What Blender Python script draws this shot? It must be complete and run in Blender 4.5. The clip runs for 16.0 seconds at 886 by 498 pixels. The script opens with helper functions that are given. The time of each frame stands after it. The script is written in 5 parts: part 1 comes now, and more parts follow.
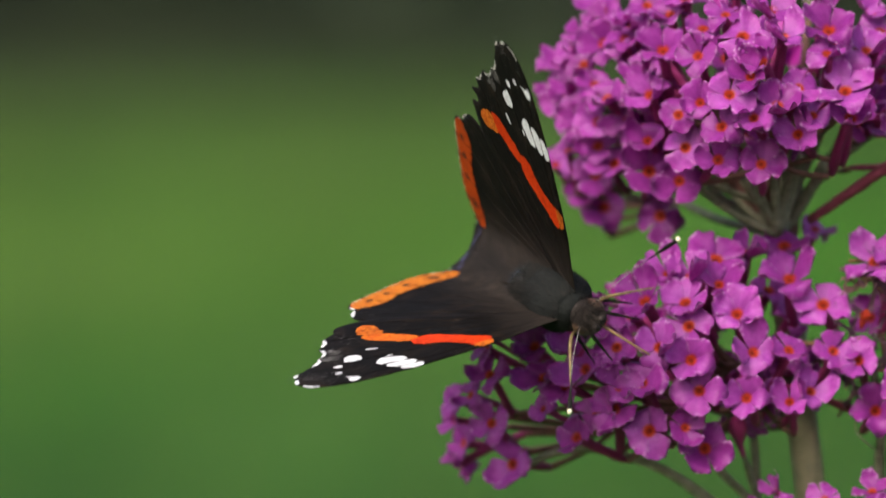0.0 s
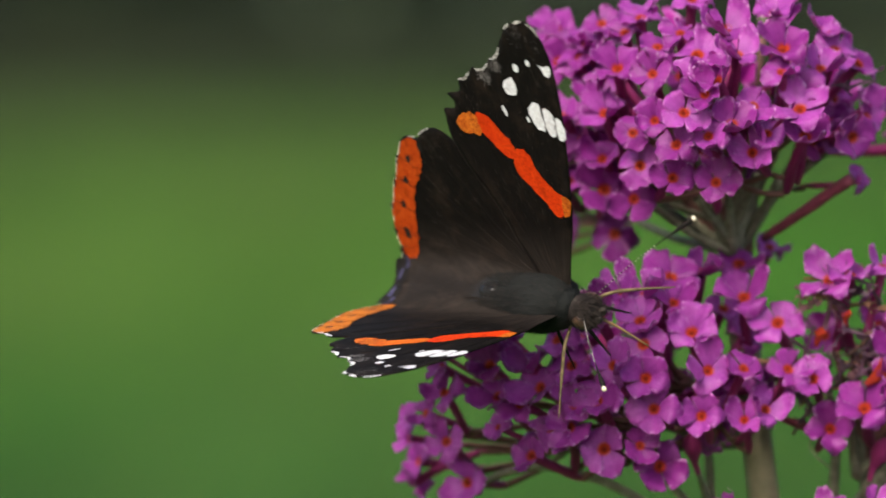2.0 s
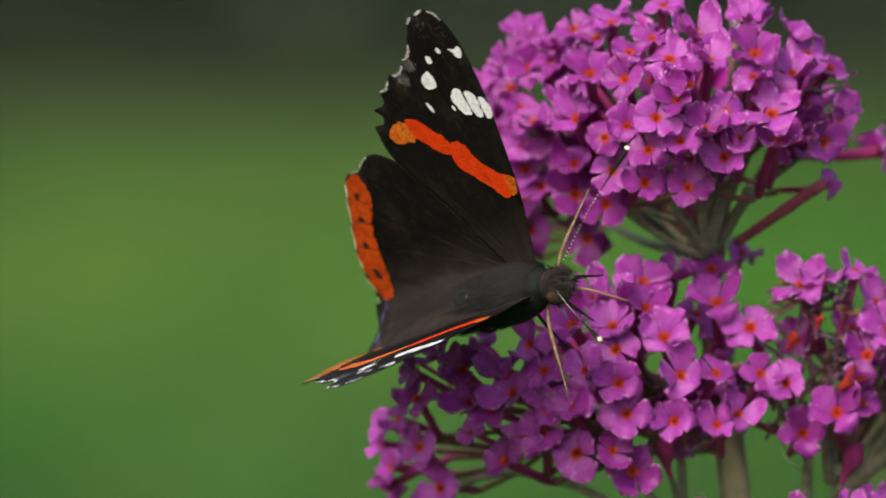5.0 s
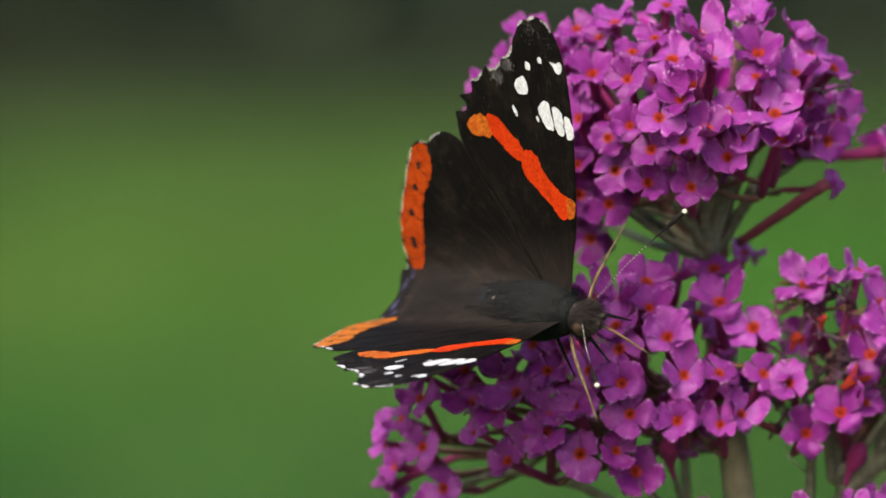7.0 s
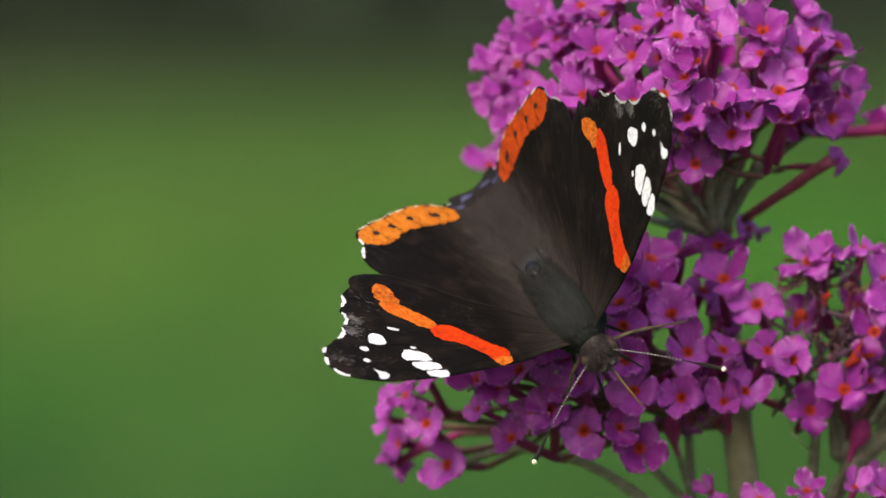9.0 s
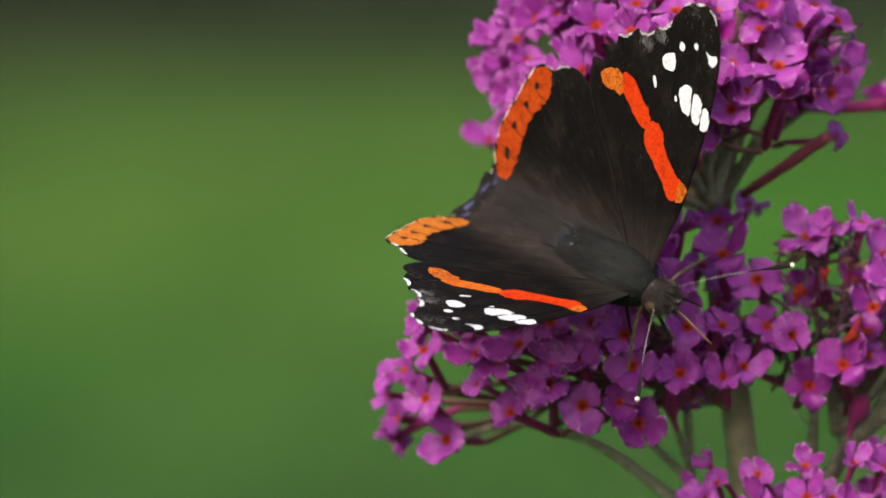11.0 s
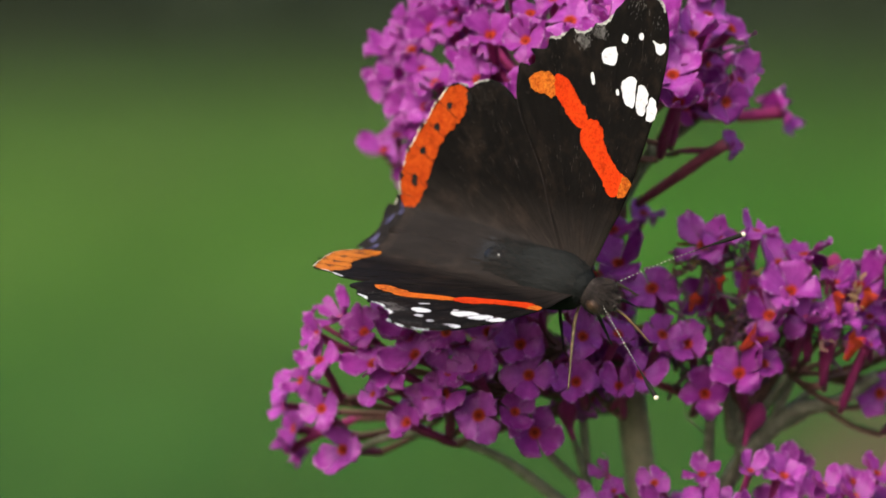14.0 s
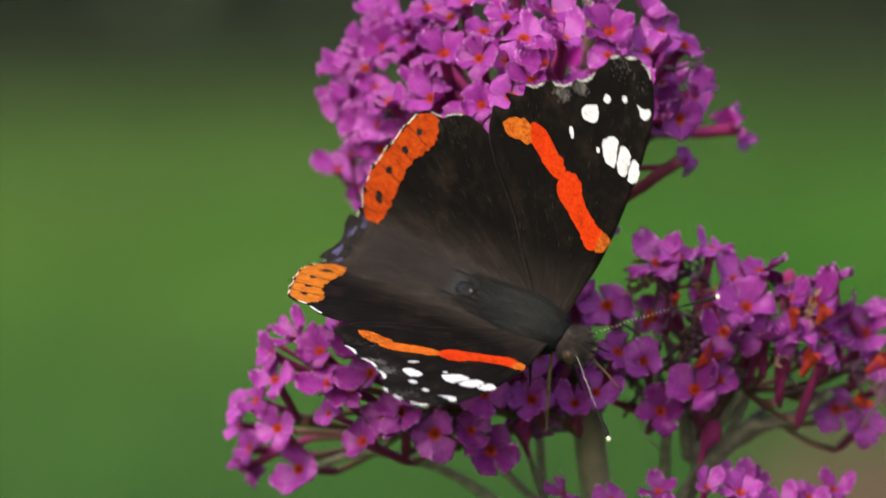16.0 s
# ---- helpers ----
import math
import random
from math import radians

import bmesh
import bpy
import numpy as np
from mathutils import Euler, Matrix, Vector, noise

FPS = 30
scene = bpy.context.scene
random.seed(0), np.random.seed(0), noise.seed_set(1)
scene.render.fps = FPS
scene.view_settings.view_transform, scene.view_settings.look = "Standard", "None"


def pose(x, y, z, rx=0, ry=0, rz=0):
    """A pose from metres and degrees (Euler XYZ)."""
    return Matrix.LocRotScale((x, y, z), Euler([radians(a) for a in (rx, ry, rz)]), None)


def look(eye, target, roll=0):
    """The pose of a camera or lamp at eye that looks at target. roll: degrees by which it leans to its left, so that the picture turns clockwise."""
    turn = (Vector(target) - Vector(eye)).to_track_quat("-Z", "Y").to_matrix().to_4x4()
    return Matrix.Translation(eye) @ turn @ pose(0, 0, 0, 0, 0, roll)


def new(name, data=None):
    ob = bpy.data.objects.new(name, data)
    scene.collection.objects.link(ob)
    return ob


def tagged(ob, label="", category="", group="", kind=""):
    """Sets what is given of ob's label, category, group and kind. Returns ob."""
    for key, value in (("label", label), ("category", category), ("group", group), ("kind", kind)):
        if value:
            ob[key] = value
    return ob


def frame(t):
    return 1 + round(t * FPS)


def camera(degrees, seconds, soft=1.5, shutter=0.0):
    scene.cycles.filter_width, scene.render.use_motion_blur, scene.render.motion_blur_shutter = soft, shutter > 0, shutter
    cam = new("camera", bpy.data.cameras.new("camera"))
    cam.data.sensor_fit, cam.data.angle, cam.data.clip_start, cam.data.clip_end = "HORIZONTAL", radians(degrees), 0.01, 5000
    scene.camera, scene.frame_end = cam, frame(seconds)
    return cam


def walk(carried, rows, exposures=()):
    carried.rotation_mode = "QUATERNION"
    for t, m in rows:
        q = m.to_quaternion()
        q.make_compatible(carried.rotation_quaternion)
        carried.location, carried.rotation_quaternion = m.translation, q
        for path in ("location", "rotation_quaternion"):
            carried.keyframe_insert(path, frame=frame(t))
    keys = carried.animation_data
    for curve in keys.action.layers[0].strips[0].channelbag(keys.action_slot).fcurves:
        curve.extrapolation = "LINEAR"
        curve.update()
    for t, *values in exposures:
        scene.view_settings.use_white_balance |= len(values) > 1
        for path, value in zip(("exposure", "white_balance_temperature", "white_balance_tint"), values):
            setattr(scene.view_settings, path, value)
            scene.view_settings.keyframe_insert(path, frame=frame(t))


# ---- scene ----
from mathutils import geometry

# The plan of the plant and the butterfly is a frame that leans back by 6 degrees: right, up and towards the eye, in mm.
MM = 0.001
PLAN = pose(0, 0, 1.1, 84)
EYE = 900.0

# ---- camera ----
cam = camera(5.388, 16.0, soft=1.6, shutter=0.5)
cam.data.dof.use_dof = True
cam.data.dof.focus_distance = 0.873
cam.data.dof.aperture_fstop = 30


def aim(tilt, turn, roll):
    """The eye stays where it is and follows the butterfly, in degrees."""
    return PLAN @ pose(0, 0, EYE * MM, tilt, turn, 0) @ pose(0, 0, 0, 0, 0, roll)


walk(cam, [
    (0, aim(-0.0333, 0.4022, 0.09)),
    (0.5, aim(-0.0333, 0.3922, 0.07)),
    (1, aim(0.0045, 0.3297, 0.03)),
    (1.5, aim(0.0416, 0.2248, 0.00)),
    (2, aim(0.0780, 0.1269, 0.06)),
    (2.5, aim(0.0653, 0.0488, 0.06)),
    (3, aim(0.0935, 0.0003, 0.03)),
    (3.5, aim(0.0890, -0.0547, -0.05)),
    (4, aim(0.0925, -0.0633, -0.03)),
    (4.6, aim(0.1031, -0.0550, -0.04)),
    (6, aim(0.1238, -0.0138, -0.06)),
    (6.5, aim(0.1282, -0.0103, -0.06)),
    (7, aim(0.1110, -0.0230, -0.11)),
    (7.5, aim(0.1045, -0.0158, -0.13)),
    (8, aim(0.0863, -0.0234, -0.08)),
    (8.5, aim(0.0000, 0.0000, 0.00)),
    (9, aim(-0.0320, 0.0017, -0.02)),
    (9.6, aim(-0.0688, 0.0000, 0.00)),
    (11, aim(-0.1856, -0.0034, 0.05)),
    (11.5, aim(-0.1915, -0.0141, 0.05)),
    (12, aim(-0.1918, -0.1482, -0.06)),
    (12.5, aim(-0.2125, -0.3379, -0.14)),
    (13, aim(-0.1956, -0.5012, -0.18)),
    (13.5, aim(-0.1908, -0.5786, -0.14)),
    (14, aim(-0.1248, -0.6398, -0.24)),
    (14.5, aim(-0.0371, -0.7089, -0.42)),
    (15, aim(-0.0347, -0.7608, -0.53)),
    (15.5, aim(0.0003, -0.8350, -0.58)),
    (16, aim(-0.0138, -0.9158, -0.60)),
])

# ---- light ----
world = bpy.data.worlds.new("sky")
scene.world = world
world.use_nodes = True
wn = world.node_tree.nodes
sky = wn.new("ShaderNodeTexSky")
sky.sky_type = "NISHITA"
sky.sun_disc = False
sky.sun_elevation = radians(43.2)
sky.sun_rotation = radians(206.4)
sky.air_density, sky.dust_density, sky.ozone_density = 0.8, 5.0, 0.4
wn["Background"].inputs[1].default_value = 0.255
world.node_tree.links.new(sky.outputs[0], wn["Background"].inputs[0])
sun = new("sun", bpy.data.lights.new("sun", "SUN"))
sun.data.energy, sun.data.angle, sun.data.color = 1.88, radians(14), (1.0, 0.95, 0.87)
sun.matrix_world = look((-1.35, -2.718, 3.95), (0, 0, 1.1))
scene.view_settings.exposure = 0.0


# ---- materials ----
def material(name, colour, rough=0.6, spec=0.3, metal=0.0):
    m = bpy.data.materials.new(name)
    m.use_nodes = True
    b = m.node_tree.nodes["Principled BSDF"]
    b.inputs["Base Color"].default_value = (*colour, 1)
    b.inputs["Roughness"].default_value = rough
    b.inputs["Specular IOR Level"].default_value = spec
    b.inputs["Metallic"].default_value = metal
    return m


def node(m, kind, **values):
    n = m.node_tree.nodes.new("ShaderNode" + kind)
    for key, value in values.items():
        n.inputs[key.replace("_", " ")].default_value = value
    return n


def link(m, a, b):
    m.node_tree.links.new(a, b)


def ramp(m, fac, stops):
    n = m.node_tree.nodes.new("ShaderNodeValToRGB")
    while len(n.color_ramp.elements) < len(stops):
        n.color_ramp.elements.new(0.5)
    for e, (p, c) in zip(n.color_ramp.elements, stops):
        e.position, e.color = p, (*c, 1)
    link(m, fac, n.inputs[0])
    return n.outputs[0]


def blend(m, fac, a, b, how="MIX"):
    n = m.node_tree.nodes.new("ShaderNodeMix")
    n.data_type, n.blend_type = "RGBA", how
    for socket, value in ((n.inputs[0], fac), (n.inputs[6], a), (n.inputs[7], b)):
        if isinstance(value, (int, float)):
            socket.default_value = value
        elif isinstance(value, tuple):
            socket.default_value = (*value, 1)
        else:
            link(m, value, socket)
    return n.outputs[2]


def base(m):
    return m.node_tree.nodes["Principled BSDF"]


def bump(m, height, strength, distance):
    n = node(m, "Bump", Strength=strength, Distance=distance)
    link(m, height, n.inputs["Height"])
    link(m, n.outputs[0], base(m).inputs["Normal"])


def coords(m, scale=(1, 1, 1)):
    t = m.node_tree.nodes.new("ShaderNodeTexCoord")
    p = node(m, "Mapping", Scale=scale)
    link(m, t.outputs["Object"], p.inputs[0])
    return p.outputs[0]


def speckle(m, scale, detail=4.0, stretch=(1, 1, 1), rough=0.6):
    n = node(m, "TexNoise", Scale=scale, Detail=detail, Roughness=rough)
    link(m, coords(m, stretch), n.inputs["Vector"])
    return n.outputs["Fac"]


def thin(m, colour, share):
    """Light passes through a thin leaf, petal or wing."""
    t = m.node_tree.nodes.new("ShaderNodeBsdfTranslucent")
    if isinstance(colour, tuple):
        t.inputs[0].default_value = (*colour, 1)
    else:
        link(m, colour, t.inputs[0])
    s = m.node_tree.nodes.new("ShaderNodeMixShader")
    s.inputs[0].default_value = share
    link(m, base(m).outputs[0], s.inputs[1])
    link(m, t.outputs[0], s.inputs[2])
    link(m, s.outputs[0], m.node_tree.nodes["Material Output"].inputs[0])


def polar(m, rays, rings):
    """How far from the middle, and a noise in fine rays from it."""
    t = m.node_tree.nodes.new("ShaderNodeTexCoord")
    p = m.node_tree.nodes.new("ShaderNodeSeparateXYZ")
    link(m, t.outputs["Object"], p.inputs[0])
    flat = m.node_tree.nodes.new("ShaderNodeCombineXYZ")
    link(m, p.outputs[0], flat.inputs[0])
    link(m, p.outputs[1], flat.inputs[1])
    far = m.node_tree.nodes.new("ShaderNodeVectorMath")
    far.operation = "LENGTH"
    link(m, flat.outputs[0], far.inputs[0])
    angle = m.node_tree.nodes.new("ShaderNodeMath")
    angle.operation = "ARCTAN2"
    link(m, p.outputs[0], angle.inputs[0])
    link(m, p.outputs[1], angle.inputs[1])
    both = m.node_tree.nodes.new("ShaderNodeCombineXYZ")
    link(m, angle.outputs[0], both.inputs[0])
    link(m, far.outputs["Value"], both.inputs[1])
    stretch = node(m, "Mapping", Scale=(rays, rings, 1))
    link(m, both.outputs[0], stretch.inputs[0])
    n = node(m, "TexNoise", Scale=1.0, Detail=4.0, Roughness=0.6)
    link(m, stretch.outputs[0], n.inputs["Vector"])
    return far.outputs["Value"], n.outputs["Fac"]


def petal_material(name, dark, mid, pale, inside):
    m = material(name, mid, 0.42, 0.5)
    own = m.node_tree.nodes.new("ShaderNodeObjectInfo").outputs["Random"]
    col = ramp(m, own, [(0.0, dark), (0.5, mid), (1.0, pale)])
    far, rays = polar(m, 7.0, 6.0)
    if inside:
        spread = ramp(m, far, [(0.12, (0.86, 0.95, 0.92)), (0.24, (1.02, 1.35, 1.06)), (0.38, (1.0, 1.0, 1.0)), (0.52, (0.96, 0.92, 1.0))])
        col = blend(m, 1.0, col, spread, "MULTIPLY")
    fine = ramp(m, rays, [(0.3, (0.82, 0.74, 0.82)), (0.7, (1.12, 1.22, 1.10))])
    col = blend(m, 0.5, col, fine, "MULTIPLY")
    cloud = ramp(m, speckle(m, 6.0, 4), [(0.32, (0.78, 0.62, 0.78)), (0.5, (1.0, 1.0, 1.0)), (0.72, (1.14, 1.45, 1.14))])
    col = blend(m, 0.85, col, cloud, "MULTIPLY")
    grit = ramp(m, speckle(m, 34.0, 2), [(0.36, (0.80, 0.66, 0.82)), (0.52, (1.0, 1.0, 1.0)), (0.70, (1.18, 1.55, 1.16))])
    col = blend(m, 0.3, col, grit, "MULTIPLY")
    rough = m.node_tree.nodes.new("ShaderNodeMapRange")
    link(m, speckle(m, 30.0, 3), rough.inputs[0])
    rough.inputs[3].default_value, rough.inputs[4].default_value = 0.22, 0.58
    link(m, rough.outputs[0], base(m).inputs["Roughness"])
    # glints on the petal's edge, painted as a thin pale rim, broken along its length
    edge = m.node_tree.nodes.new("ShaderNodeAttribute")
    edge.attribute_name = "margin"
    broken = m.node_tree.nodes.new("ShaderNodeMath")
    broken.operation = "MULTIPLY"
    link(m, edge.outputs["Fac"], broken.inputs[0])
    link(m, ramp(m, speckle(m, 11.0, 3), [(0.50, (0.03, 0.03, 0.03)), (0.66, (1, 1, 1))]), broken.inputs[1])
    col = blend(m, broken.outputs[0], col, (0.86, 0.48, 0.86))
    if inside:
        reach = m.node_tree.nodes.new("ShaderNodeMath")
        reach.operation = "MULTIPLY_ADD"
        link(m, rays, reach.inputs[0])
        reach.inputs[1].default_value = 0.05
        link(m, far, reach.inputs[2])
        ring = ramp(m, reach.outputs[0], [(0.105, (1, 1, 1)), (0.155, (0, 0, 0))])
        col = blend(m, ring, col, (0.48, 0.040, 0.014))
    link(m, col, base(m).inputs["Base Color"])
    grain = m.node_tree.nodes.new("ShaderNodeMath")
    grain.operation = "MULTIPLY_ADD"
    link(m, speckle(m, 34.0, 3), grain.inputs[0])
    grain.inputs[1].default_value = 2.0
    link(m, rays, grain.inputs[2])
    bump(m, grain.outputs[0], 0.16, 0.02)
    base(m).inputs["Sheen Weight"].default_value = 0.12
    base(m).inputs["Sheen Roughness"].default_value = 0.35
    base(m).inputs["Sheen Tint"].default_value = (1.0, 0.75, 1.0, 1)
    thin(m, col, 0.42)
    return m


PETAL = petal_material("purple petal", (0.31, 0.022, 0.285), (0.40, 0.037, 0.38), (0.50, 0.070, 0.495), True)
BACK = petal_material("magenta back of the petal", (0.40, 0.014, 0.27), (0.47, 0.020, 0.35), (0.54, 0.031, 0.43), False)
TUBE = material("magenta flower tube", (0.22, 0.018, 0.10), 0.5, 0.35)
link(TUBE, ramp(TUBE, speckle(TUBE, 6.0, 4, (3, 3, 0.7)), [(0.3, (0.27, 0.022, 0.115)), (0.7, (0.46, 0.042, 0.22))]), base(TUBE).inputs["Base Color"])
bump(TUBE, speckle(TUBE, 40.0, 3), 0.4, 0.02)
thin(TUBE, (0.5, 0.03, 0.24), 0.3)
THROAT = material("orange throat", (0.75, 0.10, 0.015), 0.6, 0.25)
far, rays = polar(THROAT, 5.0, 20.0)
link(THROAT, blend(THROAT, 0.5, ramp(THROAT, far, [(0.02, (0.17, 0.010, 0.004)), (0.05, (0.34, 0.024, 0.005)), (0.09, (0.44, 0.046, 0.009))]),
                   ramp(THROAT, rays, [(0.3, (0.6, 0.6, 0.6)), (0.7, (1.3, 1.3, 1.3))]), "MULTIPLY"), base(THROAT).inputs["Base Color"])
bump(THROAT, rays, 0.5, 0.03)
WILT = material("wilted orange-brown petal", (0.3, 0.08, 0.03), 0.75, 0.2)
link(WILT, ramp(WILT, WILT.node_tree.nodes.new("ShaderNodeObjectInfo").outputs["Random"],
                [(0.0, (0.10, 0.060, 0.080)), (0.4, (0.20, 0.085, 0.17)), (0.7, (0.24, 0.12, 0.11)), (0.92, (0.34, 0.17, 0.09)), (1.0, (0.55, 0.36, 0.20))]), base(WILT).inputs["Base Color"])
bump(WILT, speckle(WILT, 18.0, 4), 0.6, 0.05)
AGED = material("aged orange-red flower tube", (0.6, 0.08, 0.02), 0.6, 0.3)
link(AGED, ramp(AGED, speckle(AGED, 1.6, 4), [(0.38, (0.26, 0.014, 0.11)), (0.48, (0.42, 0.026, 0.012)), (0.58, (0.56, 0.060, 0.010)), (0.70, (0.68, 0.22, 0.03))]), base(AGED).inputs["Base Color"])
bump(AGED, speckle(AGED, 16.0, 3), 0.5, 0.04)
thin(AGED, (0.7, 0.12, 0.02), 0.25)
TWIG = material("downy grey-green twig", (0.12, 0.11, 0.075), 0.8, 0.15)
link(TWIG, ramp(TWIG, speckle(TWIG, 900.0, 5), [(0.3, (0.115, 0.112, 0.070)), (0.55, (0.20, 0.195, 0.13)), (0.8, (0.32, 0.30, 0.22))]), base(TWIG).inputs["Base Color"])
bump(TWIG, speckle(TWIG, 2600.0, 3), 0.5, 0.0002)


STEM = material("smooth olive-grey stem", (0.2, 0.19, 0.11), 0.7, 0.2)
link(STEM, ramp(STEM, speckle(STEM, 500.0, 5, (1, 1, 0.25)), [(0.3, (0.17, 0.155, 0.085)), (0.6, (0.26, 0.24, 0.14)), (0.85, (0.36, 0.33, 0.21))]), base(STEM).inputs["Base Color"])
bump(STEM, speckle(STEM, 1800.0, 3, (1, 1, 0.3)), 0.4, 0.0002)
MAROON = material("maroon flower stalk", (0.2, 0.04, 0.07), 0.6, 0.3)
link(MAROON, ramp(MAROON, speckle(MAROON, 900.0, 4), [(0.3, (0.15, 0.028, 0.050)), (0.7, (0.26, 0.055, 0.085))]), base(MAROON).inputs["Base Color"])
STALK = material("dull maroon flower stalk", (0.15, 0.06, 0.05), 0.7, 0.2)
link(STALK, ramp(STALK, speckle(STALK, 900.0, 4), [(0.3, (0.105, 0.054, 0.045)), (0.7, (0.20, 0.095, 0.075))]), base(STALK).inputs["Base Color"])


def wing_material(name, inner, outer):
    """Scales in fine rays from the wing's root, browner towards the root."""
    m = material(name, outer, 0.75, 0.05)
    t = m.node_tree.nodes.new("ShaderNodeTexCoord")
    s = m.node_tree.nodes.new("ShaderNodeSeparateXYZ")
    link(m, t.outputs["Object"], s.inputs[0])
    angle = m.node_tree.nodes.new("ShaderNodeMath")
    angle.operation = "ARCTAN2"
    link(m, s.outputs[0], angle.inputs[0])
    side = m.node_tree.nodes.new("ShaderNodeMath")
    side.operation = "ABSOLUTE"
    link(m, s.outputs[1], side.inputs[0])
    link(m, side.outputs[0], angle.inputs[1])
    far = m.node_tree.nodes.new("ShaderNodeVectorMath")
    far.operation = "LENGTH"
    link(m, t.outputs["Object"], far.inputs[0])
    polar = m.node_tree.nodes.new("ShaderNodeCombineXYZ")
    link(m, angle.outputs[0], polar.inputs[0])
    link(m, far.outputs["Value"], polar.inputs[1])
    stretch = node(m, "Mapping", Scale=(19, 260, 1))
    link(m, polar.outputs[0], stretch.inputs[0])
    rays = node(m, "TexNoise", Scale=1.0, Detail=5.0, Roughness=0.65)
    link(m, stretch.outputs[0], rays.inputs["Vector"])
    reach = m.node_tree.nodes.new("ShaderNodeMapRange")
    link(m, side.outputs[0], reach.inputs[0])
    reach.inputs[1].default_value, reach.inputs[2].default_value = 0.0032, 0.0085
    tone = blend(m, reach.outputs[0], inner, outer)
    ray = ramp(m, rays.outputs["Fac"], [(0.32, (0.55, 0.55, 0.55)), (0.6, (1.1, 1.08, 1.07)), (0.80, (1.75, 1.6, 1.5))])
    col = blend(m, 0.9, tone, ray, "MULTIPLY")
    bare = ramp(m, speckle(m, 300.0, 5, (1, 1, 1), 0.7), [(0.50, (0, 0, 0)), (0.72, (0.020, 0.013, 0.009))])
    col = blend(m, 0.7, col, bare, "ADD")
    dust = ramp(m, speckle(m, 1800.0, 2), [(0.66, (0, 0, 0)), (0.8, (0.05, 0.042, 0.036))])
    col = blend(m, 0.35, col, dust, "ADD")
    link(m, col, base(m).inputs["Base Color"])
    bump(m, rays.outputs["Fac"], 0.35, 0.0003)
    return m


WING = wing_material("black-brown wing scales", (0.026, 0.0215, 0.0183), (0.0054, 0.0045, 0.0039))


def scale_material(name, a, b, rough=0.65, worn=0.0):
    m = material(name, a, rough, 0.07)
    col = ramp(m, speckle(m, 1500.0, 4), [(0.3, a), (0.72, b)])
    if worn:
        rubbed = ramp(m, speckle(m, 620.0, 5, (1, 1, 1), 0.7), [(0.33, (0.30, 0.22, 0.2)), (0.46, (1, 1, 1)), (0.62, (1, 1, 1)), (0.8, (1.15, 1.5, 1.6))])
        col = blend(m, worn, col, rubbed, "MULTIPLY")
        grit = ramp(m, speckle(m, 4200.0, 2), [(0.36, (0.45, 0.4, 0.4)), (0.5, (1, 1, 1)), (0.72, (1.2, 1.4, 1.5))])
        col = blend(m, worn, col, grit, "MULTIPLY")
    link(m, col, base(m).inputs["Base Color"])
    bump(m, speckle(m, 5000.0, 2), 0.3, 0.0001)
    return m


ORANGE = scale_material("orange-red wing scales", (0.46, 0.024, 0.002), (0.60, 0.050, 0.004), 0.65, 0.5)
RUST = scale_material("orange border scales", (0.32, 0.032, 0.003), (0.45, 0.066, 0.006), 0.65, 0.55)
# the same border on the sunnier lower wing, its sunlight mixed in as amber
RUST_LIT = scale_material("sunlit worn amber border scales", (0.42, 0.098, 0.006), (0.57, 0.195, 0.018), 0.65, 0.5)
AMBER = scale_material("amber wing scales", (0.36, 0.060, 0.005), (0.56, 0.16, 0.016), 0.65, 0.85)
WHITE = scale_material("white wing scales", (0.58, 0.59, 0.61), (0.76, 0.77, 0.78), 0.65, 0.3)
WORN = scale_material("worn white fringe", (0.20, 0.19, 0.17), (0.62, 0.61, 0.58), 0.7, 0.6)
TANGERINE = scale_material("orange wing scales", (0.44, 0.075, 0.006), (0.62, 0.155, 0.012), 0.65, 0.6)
FROST = scale_material("silvery grey scales", (0.05, 0.047, 0.044), (0.20, 0.19, 0.18))
RIM = scale_material("pale brown edge hair", (0.014, 0.011, 0.010), (0.036, 0.030, 0.026))
DUST = scale_material("pale grey scales", (0.022, 0.018, 0.015), (0.085, 0.070, 0.058))
BLACK = scale_material("black scales", (0.008, 0.007, 0.006), (0.02, 0.017, 0.015))
BLUE = scale_material("slate blue scales", (0.008, 0.008, 0.015), (0.078, 0.075, 0.145))
FUR = material("grey-brown body fur", (0.04, 0.036, 0.03), 0.85, 0.1)
link(FUR, ramp(FUR, speckle(FUR, 1300.0, 4, (0.25, 1, 1)), [(0.3, (0.009, 0.0105, 0.010)), (0.6, (0.015, 0.0165, 0.0155)), (0.85, (0.030, 0.032, 0.030))]), base(FUR).inputs["Base Color"])
bump(FUR, speckle(FUR, 2600.0, 3, (0.3, 1, 1)), 0.6, 0.0003)
DOWN = material("dark brown down", (0.04, 0.03, 0.024), 0.75, 0.2)
link(DOWN, ramp(DOWN, speckle(DOWN, 1100.0, 4, (0.2, 1, 1)), [(0.3, (0.010, 0.008, 0.007)), (0.6, (0.019, 0.0155, 0.0135)), (0.85, (0.032, 0.026, 0.023))]), base(DOWN).inputs["Base Color"])
EYE_BROWN = material("brown compound eye", (0.075, 0.040, 0.024), 0.4, 0.4)
link(EYE_BROWN, ramp(EYE_BROWN, speckle(EYE_BROWN, 2400.0, 3), [(0.35, (0.045, 0.022, 0.014)), (0.7, (0.12, 0.066, 0.040))]), base(EYE_BROWN).inputs["Base Color"])
LEG = material("tan leg", (0.26, 0.19, 0.095), 0.6, 0.3)
link(LEG, ramp(LEG, speckle(LEG, 1500.0, 4), [(0.3, (0.09, 0.06, 0.03)), (0.7, (0.28, 0.20, 0.10))]), base(LEG).inputs["Base Color"])
